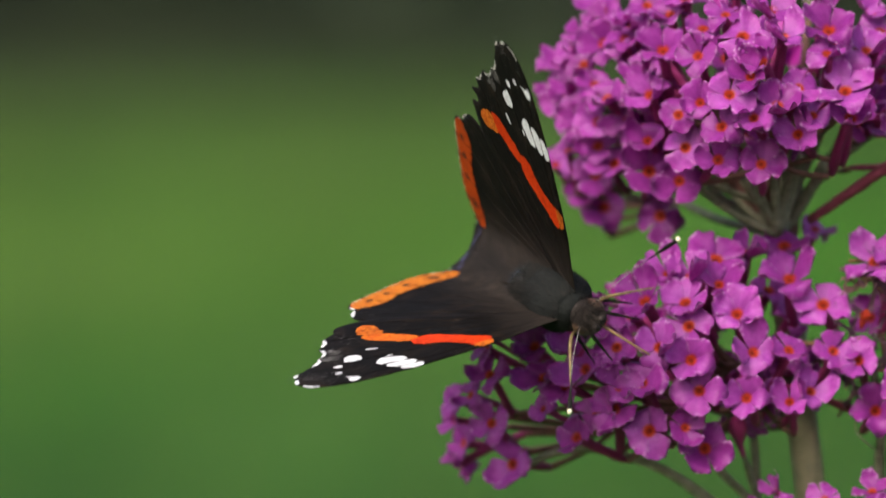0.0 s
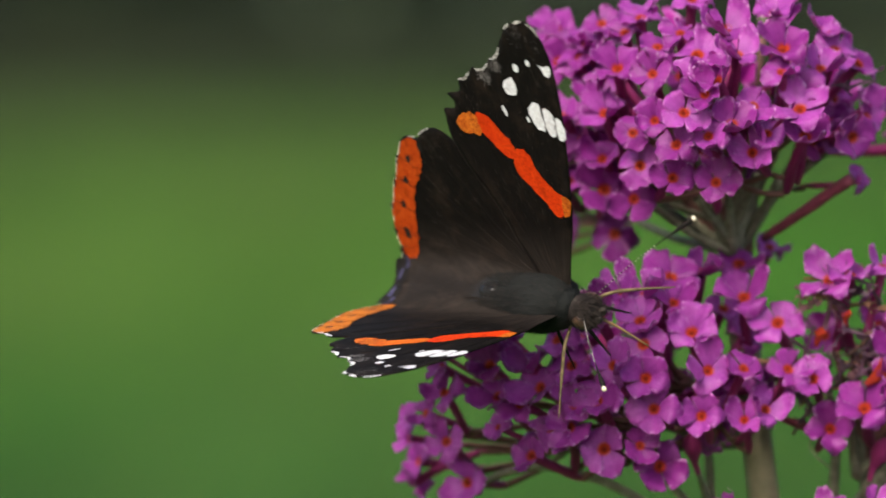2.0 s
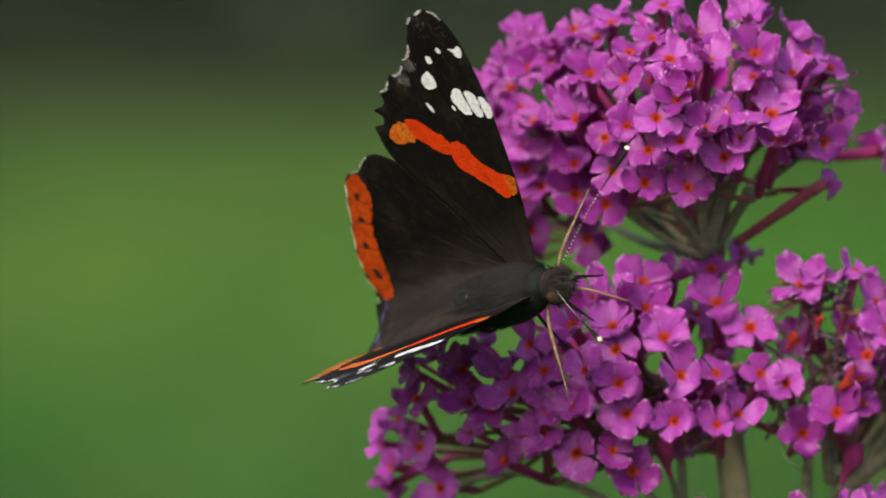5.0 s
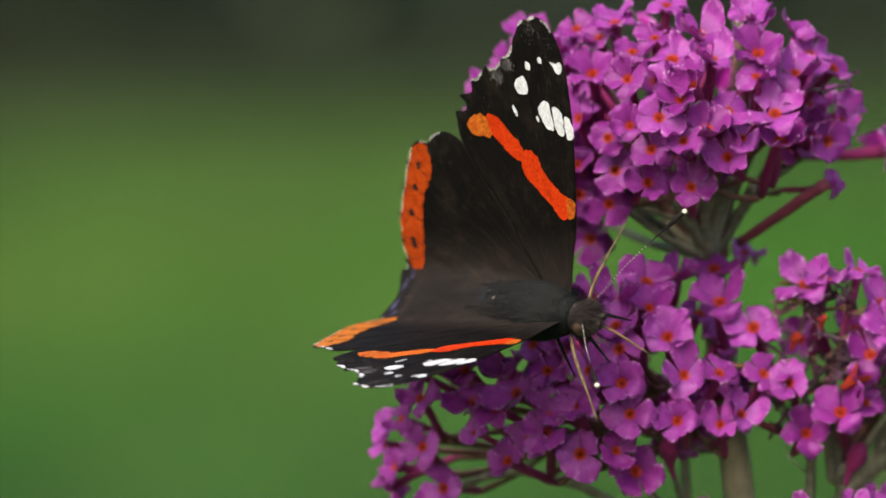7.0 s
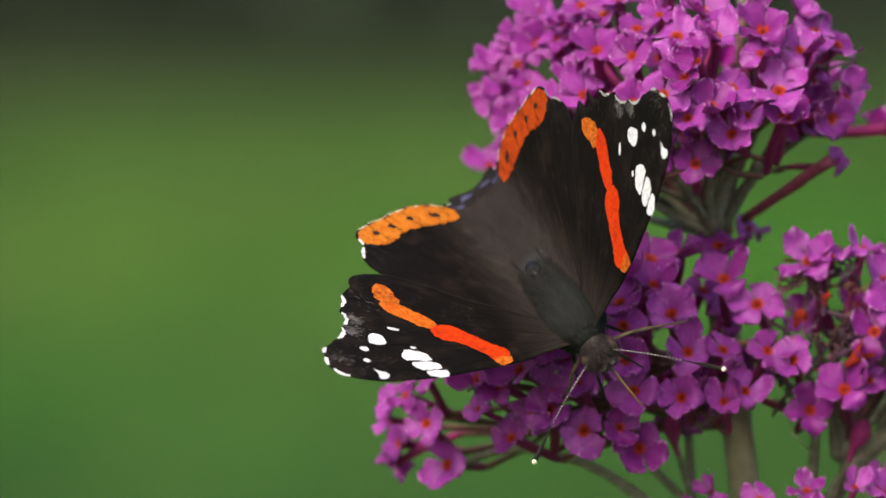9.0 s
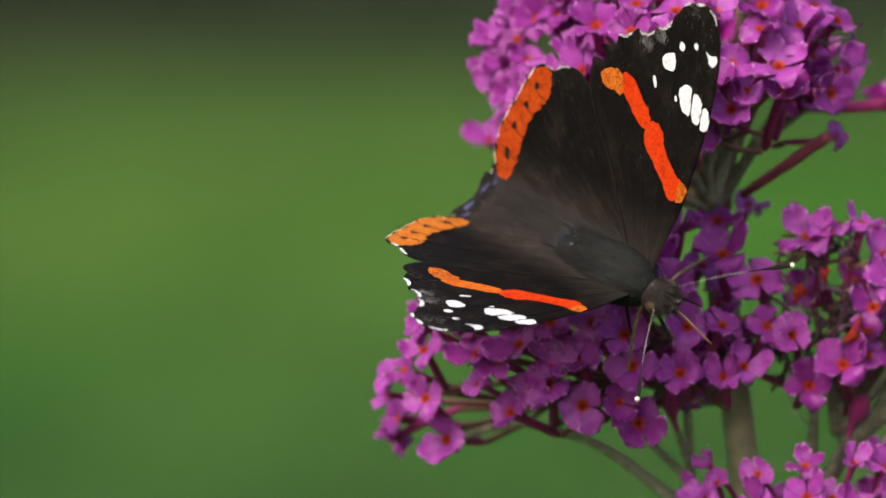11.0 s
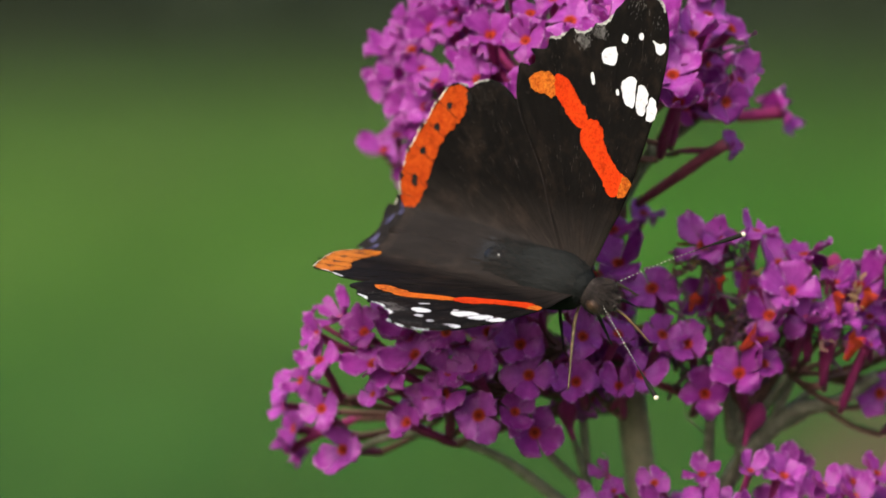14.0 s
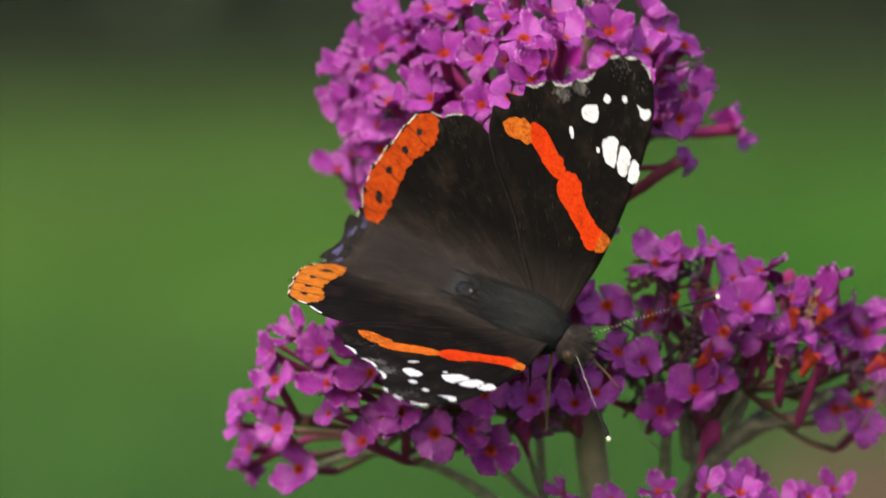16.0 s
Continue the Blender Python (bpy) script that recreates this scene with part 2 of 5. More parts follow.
CREAM = material("cream antenna tip", (0.8, 0.74, 0.55), 0.5, 0.3)
SHELL = material("bare blue-black shell", (0.014, 0.015, 0.017), 0.32, 0.45)
link(SHELL, ramp(SHELL, speckle(SHELL, 420.0, 4), [(0.40, (0.003, 0.003, 0.003)), (0.62, (0.020, 0.020, 0.021))]), base(SHELL).inputs["Base Color"])
bump(SHELL, speckle(SHELL, 700.0, 3), 0.5, 0.0004)
SLATE = material("dull slate-grey skin", (0.03, 0.033, 0.038), 0.6, 0.25)
link(SLATE, ramp(SLATE, speckle(SLATE, 700.0, 4), [(0.35, (0.010, 0.011, 0.012)), (0.65, (0.020, 0.022, 0.024))]), base(SLATE).inputs["Base Color"])
bump(SLATE, speckle(SLATE, 1500.0, 3), 0.4, 0.0003)
FACE = material("grey-brown head fur", (0.06, 0.048, 0.04), 0.8, 0.2)
link(FACE, ramp(FACE, speckle(FACE, 1500.0, 4), [(0.3, (0.013, 0.010, 0.009)), (0.6, (0.030, 0.024, 0.021)), (0.85, (0.11, 0.095, 0.085))]), base(FACE).inputs["Base Color"])
PALE = material("pale antenna ring", (0.60, 0.57, 0.50), 0.6, 0.2)
HORN = material("amber proboscis", (0.24, 0.135, 0.06), 0.45, 0.4)

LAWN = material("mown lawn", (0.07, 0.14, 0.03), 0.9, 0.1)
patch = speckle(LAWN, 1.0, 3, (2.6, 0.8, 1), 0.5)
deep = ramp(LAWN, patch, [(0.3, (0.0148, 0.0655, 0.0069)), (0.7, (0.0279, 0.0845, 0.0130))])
yellow_green = ramp(LAWN, patch, [(0.3, (0.0348, 0.1021, 0.0087)), (0.7, (0.0727, 0.1408, 0.0207))])
# the shrubs' shade on the far lawn, painted as a darker green
far_shade = ramp(LAWN, patch, [(0.3, (0.0159, 0.0365, 0.0088)), (0.7, (0.0292, 0.0510, 0.0160))])
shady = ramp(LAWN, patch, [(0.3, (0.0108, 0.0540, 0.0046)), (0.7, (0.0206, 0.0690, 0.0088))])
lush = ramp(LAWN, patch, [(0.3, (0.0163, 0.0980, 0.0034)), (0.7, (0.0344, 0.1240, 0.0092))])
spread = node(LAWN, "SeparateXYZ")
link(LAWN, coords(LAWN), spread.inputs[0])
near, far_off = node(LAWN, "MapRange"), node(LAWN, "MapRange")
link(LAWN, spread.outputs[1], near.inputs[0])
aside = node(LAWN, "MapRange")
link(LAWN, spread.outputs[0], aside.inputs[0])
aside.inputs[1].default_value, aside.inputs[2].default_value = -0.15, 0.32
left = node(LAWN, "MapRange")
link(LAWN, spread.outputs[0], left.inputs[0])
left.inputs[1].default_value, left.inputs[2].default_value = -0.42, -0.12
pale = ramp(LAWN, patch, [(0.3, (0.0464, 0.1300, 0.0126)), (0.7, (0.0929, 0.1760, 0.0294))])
yellow_green = blend(LAWN, left.outputs[0], yellow_green, pale)
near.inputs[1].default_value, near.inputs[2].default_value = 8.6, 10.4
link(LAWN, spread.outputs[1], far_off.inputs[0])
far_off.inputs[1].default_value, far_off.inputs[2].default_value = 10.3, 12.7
grass = blend(LAWN, far_off.outputs[0], blend(LAWN, near.outputs[0], blend(LAWN, aside.outputs[0], deep, shady), blend(LAWN, aside.outputs[0], yellow_green, lush)), far_shade)
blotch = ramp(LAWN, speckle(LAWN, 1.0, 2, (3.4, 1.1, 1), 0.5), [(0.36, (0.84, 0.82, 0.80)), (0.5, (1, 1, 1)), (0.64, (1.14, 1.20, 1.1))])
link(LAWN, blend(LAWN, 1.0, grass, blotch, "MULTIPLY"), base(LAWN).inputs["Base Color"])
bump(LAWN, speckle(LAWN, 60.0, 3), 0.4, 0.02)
BLADE = material("grass blade", (0.08, 0.16, 0.03), 0.7, 0.2)
link(BLADE, ramp(BLADE, BLADE.node_tree.nodes.new("ShaderNodeNewGeometry").outputs["Random Per Island"],
                 [(0.0, (0.05, 0.12, 0.02)), (1.0, (0.13, 0.21, 0.045))]), base(BLADE).inputs["Base Color"])
LEAF = material("dark shrub leaf", (0.03, 0.045, 0.02), 0.6, 0.3)
link(LEAF, ramp(LEAF, LEAF.node_tree.nodes.new("ShaderNodeNewGeometry").outputs["Random Per Island"],
                [(0.0, (0.018, 0.032, 0.017)), (1.0, (0.044, 0.068, 0.036))]), base(LEAF).inputs["Base Color"])
# Shade under the shrubs, painted as a dark tone; their branches share it.
SHADE_TONE = material("shaded ground", (0.03, 0.026, 0.02), 0.95, 0.1)
link(SHADE_TONE, ramp(SHADE_TONE, speckle(SHADE_TONE, 14.0, 6), [(0.3, (0.012, 0.018, 0.008)), (0.7, (0.027, 0.036, 0.017))]), base(SHADE_TONE).inputs["Base Color"])
SOIL = material("bare brown soil", (0.12, 0.075, 0.045), 0.95, 0.1)
link(SOIL, ramp(SOIL, speckle(SOIL, 9.0, 6), [(0.3, (0.060, 0.044, 0.024)), (0.7, (0.125, 0.088, 0.048))]), base(SOIL).inputs["Base Color"])


# ---- mesh helpers ----
def mesh_of(name, bm, *mats, smooth=True):
    me = bpy.data.meshes.new(name)
    bmesh.ops.recalc_face_normals(bm, faces=bm.faces)
    bm.to_mesh(me)
    bm.free()
    for m in mats:
        me.materials.append(m)
    for p in me.polygons:
        p.use_smooth = smooth
    return me


def part(name, bm, mat, parent, label="", smooth=True):
    ob = new(name, mesh_of(name, bm, mat, smooth=smooth))
    ob.parent = parent
    return tagged(ob, label)


def child(name, me, parent, m=None, label=""):
    ob = new(name, me)
    ob.parent = parent
    if m is not None:
        ob.matrix_basis = m
    return tagged(ob, label)


def spline(points, n):
    """n + 1 points along a smooth line through the given ones, evenly by length."""
    p = [Vector(q) for q in points]
    p = [2 * p[0] - p[1]] + p + [2 * p[-1] - p[-2]]
    dense = []
    for i in range(1, len(p) - 2):
        for k in range(12):
            t = k / 12
            a, b, c, d = p[i - 1:i + 3]
            dense.append(0.5 * (2 * b + (c - a) * t + (2 * a - 5 * b + 4 * c - d) * t * t + (3 * b - a - 3 * c + d) * t ** 3))
    dense.append(p[-2])
    run = [0.0]
    for a, b in zip(dense, dense[1:]):
        run.append(run[-1] + (b - a).length)
    out, j = [], 0
    for k in range(n + 1):
        want = run[-1] * k / n
        while j < len(run) - 2 and run[j + 1] < want:
            j += 1
        span = run[j + 1] - run[j]
        out.append(dense[j].lerp(dense[j + 1], (want - run[j]) / span if span > 0 else 0))
    return out


def tube(bm, line, radii, sides=8, wobble=0.0):
    """A round, tapering tube along a line of points."""
    rings, side = [], None
    for i, p in enumerate(line):
        way = (line[min(i + 1, len(line) - 1)] - line[max(i - 1, 0)]).normalized()
        if side is None:
            side = way.orthogonal().normalized()
        side = (side - way * side.dot(way)).normalized()
        up = way.cross(side)
        f = i / (len(line) - 1) * (len(radii) - 1)
        k = min(int(f), len(radii) - 2)
        r = radii[k] + (radii[k + 1] - radii[k]) * (f - k)
        ring = []
        for s in range(sides):
            a = 2 * math.pi * s / sides
            q = r * (1 + wobble * noise.noise((p * 400 + Vector((math.cos(a), math.sin(a), 0)) * 1.5)))
            ring.append(bm.verts.new(p + (side * math.cos(a) + up * math.sin(a)) * q))
        rings.append(ring)
    for a, b in zip(rings, rings[1:]):
        for s in range(sides):
            bm.faces.new((a[s], a[(s + 1) % sides], b[(s + 1) % sides], b[s]))
    bm.faces.new(rings[0])
    bm.faces.new(rings[-1])


def ball(bm, centre, radii, turn=None, u=16, v=10):
    m = Matrix.Translation(centre) @ (turn or Matrix()) @ Matrix.Diagonal((*radii, 1))
    bmesh.ops.create_uvsphere(bm, u_segments=u, v_segments=v, radius=1, matrix=m)


def facing(n, spin):
    """A turn that brings +z to n, spun about n."""
    return Vector(n).to_track_quat("Z", "Y").to_matrix().to_4x4() @ pose(0, 0, 0, 0, 0, spin)


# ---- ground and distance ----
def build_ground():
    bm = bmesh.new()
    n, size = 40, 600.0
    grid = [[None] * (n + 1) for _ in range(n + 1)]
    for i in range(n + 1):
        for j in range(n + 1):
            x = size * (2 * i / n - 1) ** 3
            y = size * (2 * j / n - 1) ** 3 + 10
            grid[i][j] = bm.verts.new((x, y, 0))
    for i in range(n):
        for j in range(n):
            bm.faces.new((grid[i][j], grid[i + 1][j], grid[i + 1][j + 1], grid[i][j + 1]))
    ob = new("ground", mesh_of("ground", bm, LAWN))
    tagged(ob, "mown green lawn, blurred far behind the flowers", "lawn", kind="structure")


def build_soil():
    bm = bmesh.new()
    rng = random.Random(4)
    ring = []
    for k in range(40):
        a = 2 * math.pi * k / 40
        r = 1 + 0.12 * noise.noise(Vector((math.cos(a) * 2, math.sin(a) * 2, 3)))
        ring.append((0.26 * r * math.cos(a), 0.72 * r * math.sin(a)))
    top = bm.verts.new((0, 0, 0.03))
    mid = [bm.verts.new((x * 0.6, y * 0.6, 0.02 + 0.008 * rng.random())) for x, y in ring]
    low = [bm.verts.new((x, y, 0.004)) for x, y in ring]
    for k in range(40):
        j = (k + 1) % 40
        bm.faces.new((top, mid[k], mid[j]))
        bm.faces.new((mid[k], low[k], low[j], mid[j]))
    ob = new("soil_patch", mesh_of("soil_patch", bm, SOIL))
    ob.location = (0.68, 7.95, 0)
    tagged(ob, "low patch of bare brown soil in the lawn", "soil", kind="structure")


def build_grass():
    rng = random.Random(7)
    verts, faces = [], []
    for _ in range(9000):
        x, y = rng.uniform(-1.4, 1.6), rng.uniform(4.5, 12.3)
        h, a = rng.uniform(0.015, 0.04), rng.uniform(0, math.pi)
        dx, dy = 0.002 * math.cos(a), 0.002 * math.sin(a)
        lx, ly = rng.uniform(-0.015, 0.015), rng.uniform(-0.015, 0.015)
        k = len(verts)
        verts += [(x - dx, y - dy, 0), (x + dx, y + dy, 0), (x + dx + lx * 0.4, y + dy + ly * 0.4, h * 0.6), (x - dx + lx * 0.4, y - dy + ly * 0.4, h * 0.6), (x + lx, y + ly, h)]
        faces += [(k, k + 1, k + 2, k + 3), (k + 3, k + 2, k + 4)]
    me = bpy.data.meshes.new("grass")
    me.from_pydata(verts, [], faces)
    me.materials.append(BLADE)
    tagged(new("grass", me), "short green grass blades standing in the lawn", "grass", kind="stuff")


def build_shrub(x, y, w, h, seed):
    rng = random.Random(seed)
    shrub = new("shrub")
    shrub.location = (x, y, 0)
    tagged(shrub, "dark green leafy shrub at the far edge of the lawn", "shrub", group="shrubs along the lawn")
    for k in range(7):
        bm = bmesh.new()
        a = rng.uniform(0, 6.28)
        top = Vector((math.cos(a) * w * 0.35, math.sin(a) * 0.3, h * rng.uniform(0.6, 0.9)))
        tube(bm, spline([(0.05 * math.cos(a), 0.05 * math.sin(a), 0), top * 0.5 + Vector((0, 0, 0.1)), top], 6), [0.025, 0.006], 6)
        part("branch", bm, SHADE_TONE, shrub)
    verts, faces = [], []
    for _ in range(3600):
        u, v = rng.uniform(-1, 1), rng.uniform(0, 1)
        a = rng.uniform(0, 6.28)
        r = rng.uniform(0.55, 1.0) ** 0.5
        cx, cy = math.cos(a) * r * w * (0.6 - 0.25 * abs(v - 0.4)), math.sin(a) * r * 0.55
        c = Vector((cx, cy, 0.02 + v * h * (1 - 0.25 * (cx / w) ** 2) * rng.uniform(0.9, 1.05)))
        t = Euler((rng.uniform(0, 6.28), rng.uniform(-1, 1), rng.uniform(0, 6.28))).to_matrix()
        s = rng.uniform(0.03, 0.06)
        k = len(verts)
        verts += [c + t @ Vector(q) * s for q in ((-1, 0, 0), (-0.2, -0.45, 0.1), (1, 0, 0), (-0.2, 0.45, 0.1))]
        faces += [(k, k + 1, k + 2, k + 3)]
    me = bpy.data.meshes.new("crown")
    me.from_pydata(verts, [], faces)
    me.materials.append(LEAF)
    child("crown", me, shrub)


def build_shade_strip():
    """A dark strip under the shrubs, put there in place of their shade."""
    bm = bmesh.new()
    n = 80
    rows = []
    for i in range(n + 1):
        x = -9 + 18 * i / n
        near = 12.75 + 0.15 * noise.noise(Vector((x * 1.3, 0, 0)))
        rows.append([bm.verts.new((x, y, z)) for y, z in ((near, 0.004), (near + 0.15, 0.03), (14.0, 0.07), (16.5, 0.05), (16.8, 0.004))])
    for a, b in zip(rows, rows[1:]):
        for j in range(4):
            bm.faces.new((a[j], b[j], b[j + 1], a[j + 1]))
    tagged(new("shade_strip", mesh_of("shade_strip", bm, SHADE_TONE)), "strip of darkened ground under the shrubs, standing in for shade", "flower bed", kind="structure")


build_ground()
build_shade_strip()
build_soil()
build_grass()
for k in range(9):
    build_shrub(-5.2 + 1.25 * k + 0.2 * math.sin(k * 2.3), 13.6 + 0.12 * math.sin(k * 1.7), 1.15, 1.9 + 0.3 * math.sin(k * 3.1), 20 + k)


# ---- the flowering spike ----
def corolla_mesh(seed):
    """Four broad, ruffled lobes round a throat; one across, facing +z. Each lobe bends its own way."""
    rng = random.Random(seed)
    bm = bmesh.new()
    # how near a point is to the rim, where the glints are painted
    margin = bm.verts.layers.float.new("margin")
    rows, cols, thick = 9, 9, 0.014
    cupped = rng.uniform(0.10, 0.46)
    for lobe in range(4):
        a0 = lobe * math.pi / 2 + rng.uniform(-0.22, 0.22)
        length = 0.5 * rng.uniform(0.78, 1.06)
        wide = rng.uniform(0.225, 0.30)
        lift, bend = cupped + rng.uniform(-0.16, 0.14), rng.uniform(-0.6, 0.15)
        cup, roll = rng.uniform(-0.05, 0.34), rng.uniform(-0.6, 0.6)
        notch, lean = rng.choice((0.0, 0.0, 0.0, 0.03, 0.05)), rng.uniform(-0.10, 0.10)
        curl = rng.choice((0.0, 0.0, 0.0, 0.5, -0.6))
        phase, waves = rng.uniform(0, 6.28), rng.uniform(6.0, 11.0)
        top, low = [], []
        for i in range(rows):
            s = i / (rows - 1)
            half = (0.07 + (wide - 0.07) * min(1.0, s / 0.6) ** 0.75) * (1 - max(0.0, (s - 0.55) / 0.45) ** 2.4 * 0.50)
            rt, rl = [], []
            for j in range(cols):
                c = 2 * j / (cols - 1) - 1
                crisp = 0.006 * (1 if s == 1 or abs(c) == 1 else 0) * noise.noise(Vector((i * 3.1 + seed * 7, j * 2.7 + lobe * 5, 0.5)))
                r = 0.07 + (length - 0.07) * s - 0.075 * abs(c) ** 2.2 * s ** 2 - notch * max(0.0, 1 - abs(c) * 2.2) * s ** 5 + crisp
                x, y = r, half * c + lean * s * s + crisp
                ruffle = abs(c) ** 2 * s + max(0.0, s - 0.7) * 1.6
                z = 0.01 + lift * s + bend * s * s * 0.6 + cup * c * c * s * 0.6 + roll * c * s * 0.18
                z += curl * max(0.0, s - 0.55) ** 2 * 1.6
                z -= 0.024 * math.exp(-(c / 0.22) ** 2) * math.sin(math.pi * min(1.0, s * 1.1))
                z += 0.03 * ruffle * math.sin(waves * s + 7.0 * c + phase) + 0.05 * s * noise.noise(Vector((x * 8 + seed, y * 8 + lobe * 3, 1.5)))
                v = Vector((x * math.cos(a0) - y * math.sin(a0), x * math.sin(a0) + y * math.cos(a0), z))
                a, b = bm.verts.new(v), bm.verts.new(v - Vector((0, 0, thick)))
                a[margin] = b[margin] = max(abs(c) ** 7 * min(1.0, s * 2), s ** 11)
                rt.append(a)
                rl.append(b)
            top.append(rt)
            low.append(rl)
        for i in range(rows - 1):
            for j in range(cols - 1):
                bm.faces.new((top[i][j], top[i][j + 1], top[i + 1][j + 1], top[i + 1][j]))
                bm.faces.new((low[i][j], low[i + 1][j], low[i + 1][j + 1], low[i][j + 1])).material_index = 1
            bm.faces.new((top[i][0], top[i + 1][0], low[i + 1][0], low[i][0]))
            bm.faces.new((top[i][-1], low[i][-1], low[i + 1][-1], top[i + 1][-1]))
        for j in range(cols - 1):
            bm.faces.new((top[-1][j], top[-1][j + 1], low[-1][j + 1], low[-1][j]))
    return mesh_of("floret", bm, PETAL, BACK)


def throat_mesh():
    """The ringed mouth of the flower, sunk in its middle."""
    bm = bmesh.new()
    rings = []
    for r, z in ((0.096, 0.002), (0.082, 0.014), (0.062, 0.006), (0.040, -0.020), (0.016, -0.030)):
        rings.append([bm.verts.new((r * math.cos(a), r * math.sin(a), z))
                      for a in (2 * math.pi * k / 16 for k in range(16))])
    for a, b in zip(rings, rings[1:]):
        for k in range(16):
            bm.faces.new((a[k], a[(k + 1) % 16], b[(k + 1) % 16], b[k]))
    bm.faces.new(rings[-1])
    return mesh_of("throat", bm, THROAT)


def tube_mesh(seed):
    rng = random.Random(seed)
    bm = bmesh.new()
    line = spline([(0, 0, -0.035), (rng.uniform(-.04, .04), rng.uniform(-.04, .04), -0.75), (rng.uniform(-.05, .05), rng.uniform(-.05, .05), -1.75)], 8)
    tube(bm, line, [0.115, 0.10, 0.095, 0.092, 0.085, 0.095, 0.085, 0.05], 8)
    return mesh_of("tube", bm, TUBE)


COROLLAS = [corolla_mesh(k) for k in range(30)]
FLAT = sorted(range(30), key=lambda k: random.Random(k).random())[:10]
THROATS = throat_mesh()
TUBES = [tube_mesh(k) for k in range(5)]
spike = new("flower_spike")
spike.matrix_basis = PLAN
tagged(spike, "purple butterfly bush panicle with orange-throated florets, some wilted", "flower")
pick = random.Random(11)


def floret(u, v, w, size, nx, ny):
    nz = math.sqrt(max(0.02, 1 - nx * nx - ny * ny))
    n = (Vector((nx, ny, nz)).normalized() + Vector((pick.uniform(-1, 1), pick.uniform(-1, 1), 0)) * 0.24 * nz + Vector((0, 0.46, 0)) * min(1.0, nz * 1.1)).normalized()
    m = Matrix.Translation(Vector((u, v, w)) * MM) @ facing(n, 45 + pick.uniform(-28, 28)) @ Matrix.Scale(size * pick.uniform(1.0, 1.16) * MM, 4)
    k = pick.randrange(30)
    if nz < 0.4:
        k = FLAT[k % 10] if nz > 0.25 else FLAT[0]
    ob = child("floret", COROLLAS[k], spike, m)
    child("throat", THROATS, ob, None, "orange throat")
    child("tube", TUBES[pick.randrange(5)], ob, None, "magenta tube")
    return Vector((u, v, w)) - n * size * 1.8


def twig(points, radii, sides=7, name="twig", mat=None, wobble=0.15):
    bm = bmesh.new()
    line = spline([Vector(p) * MM for p in points], 4 * (len(points) - 1) + 2)
    tube(bm, line, [r * MM for r in radii], sides, wobble)
    return part(name, bm, mat or TWIG, spike)


def cyme(foot, node_at, florets):
    """A side branch from foot to node_at, and its florets, each on a short stalk."""
    a, b = Vector(foot), Vector(node_at)
    twig([a, a.lerp(b, 0.5) + Vector((0, -0.6, -0.8)), b], [0.55, 0.45, 0.38])
    for f in florets:
        end = floret(*f)
        bend = b.lerp(end, 0.5) + Vector((0, -0.5, -0.4))
        bm = bmesh.new()
        tube(bm, [q * MM for q in spline([b, bend, end], 5)], [0.34 * MM, 0.27 * MM, 0.36 * MM], 6)
        part("stalk", bm, STALK, spike)


# the upper head
cyme((25.7, 1.1, -4.0), (30.8, 7.9, -16.4), [
    (38.9, 15.2, 1.4, 4.1, 0.7, 0.3), (38.3, 13.8, 2.6, 4.3, 0.7, 0.0), (36.9, 11.9, 4.4, 4.9, 0.5, -0.3), (43.4, 11.2, -15.0, 5.4, 0.985, -0.04), (37.7, 7.8, -1.9, 3.5, 0.75, -0.3)])
cyme((25.7, 1.1, -4.0), (20.9, 11.4, -2.4), [
    (14.6, 18.3, 5.5, 4.9, -0.2, 0.25), (15.3, 21.8, 3.5, 4.5, -0.2, 0.5), (16.5, 23.9, 2.4, 4.9, -0.1, 0.75), (21.6, 24.8, 6.2, 4.3, 0.0, 0.75), (16.8, 23.2, 4.2, 4.9, 0.0, 0.7)])
cyme((25.7, 1.1, -4.0), (29.0, 10.5, -3.4), [
    (29.4, 23.5, 6.1, 4.6, 0.1, 0.8), (34.3, 21.9, 3.7, 4.5, 0.3, 0.75), (35.3, 20.1, 4.5, 4.9, 0.4, 0.5), (37.6, 18.9, 2.0, 4.9, 0.5, 0.45), (33.8, 18.3, 8.0, 4.5, 0.4, 0.4), (29.9, 23.2, 6.2, 4.3, 0.2, 0.8)])
cyme((25.7, 1.1, -4.0), (19.8, 7.1, -8.7), [
    (13.4, 14.1, 4.3, 5.0, -0.2, 0.1), (16.0, 12.2, 8.9, 4.6, -0.2, 0.0), (13.2, 9.8, 2.0, 4.5, -0.3, -0.1), (16.7, 9.1, 8.1, 4.9, -0.1, -0.1), (13.4, 6.9, -1.2, 5.2, -0.2, -0.2), (16.2, 6.0, 3.1, 4.5, 0.0, -0.3), (12.5, 16.0, 2.3, 4.3, -0.3, 0.2)])
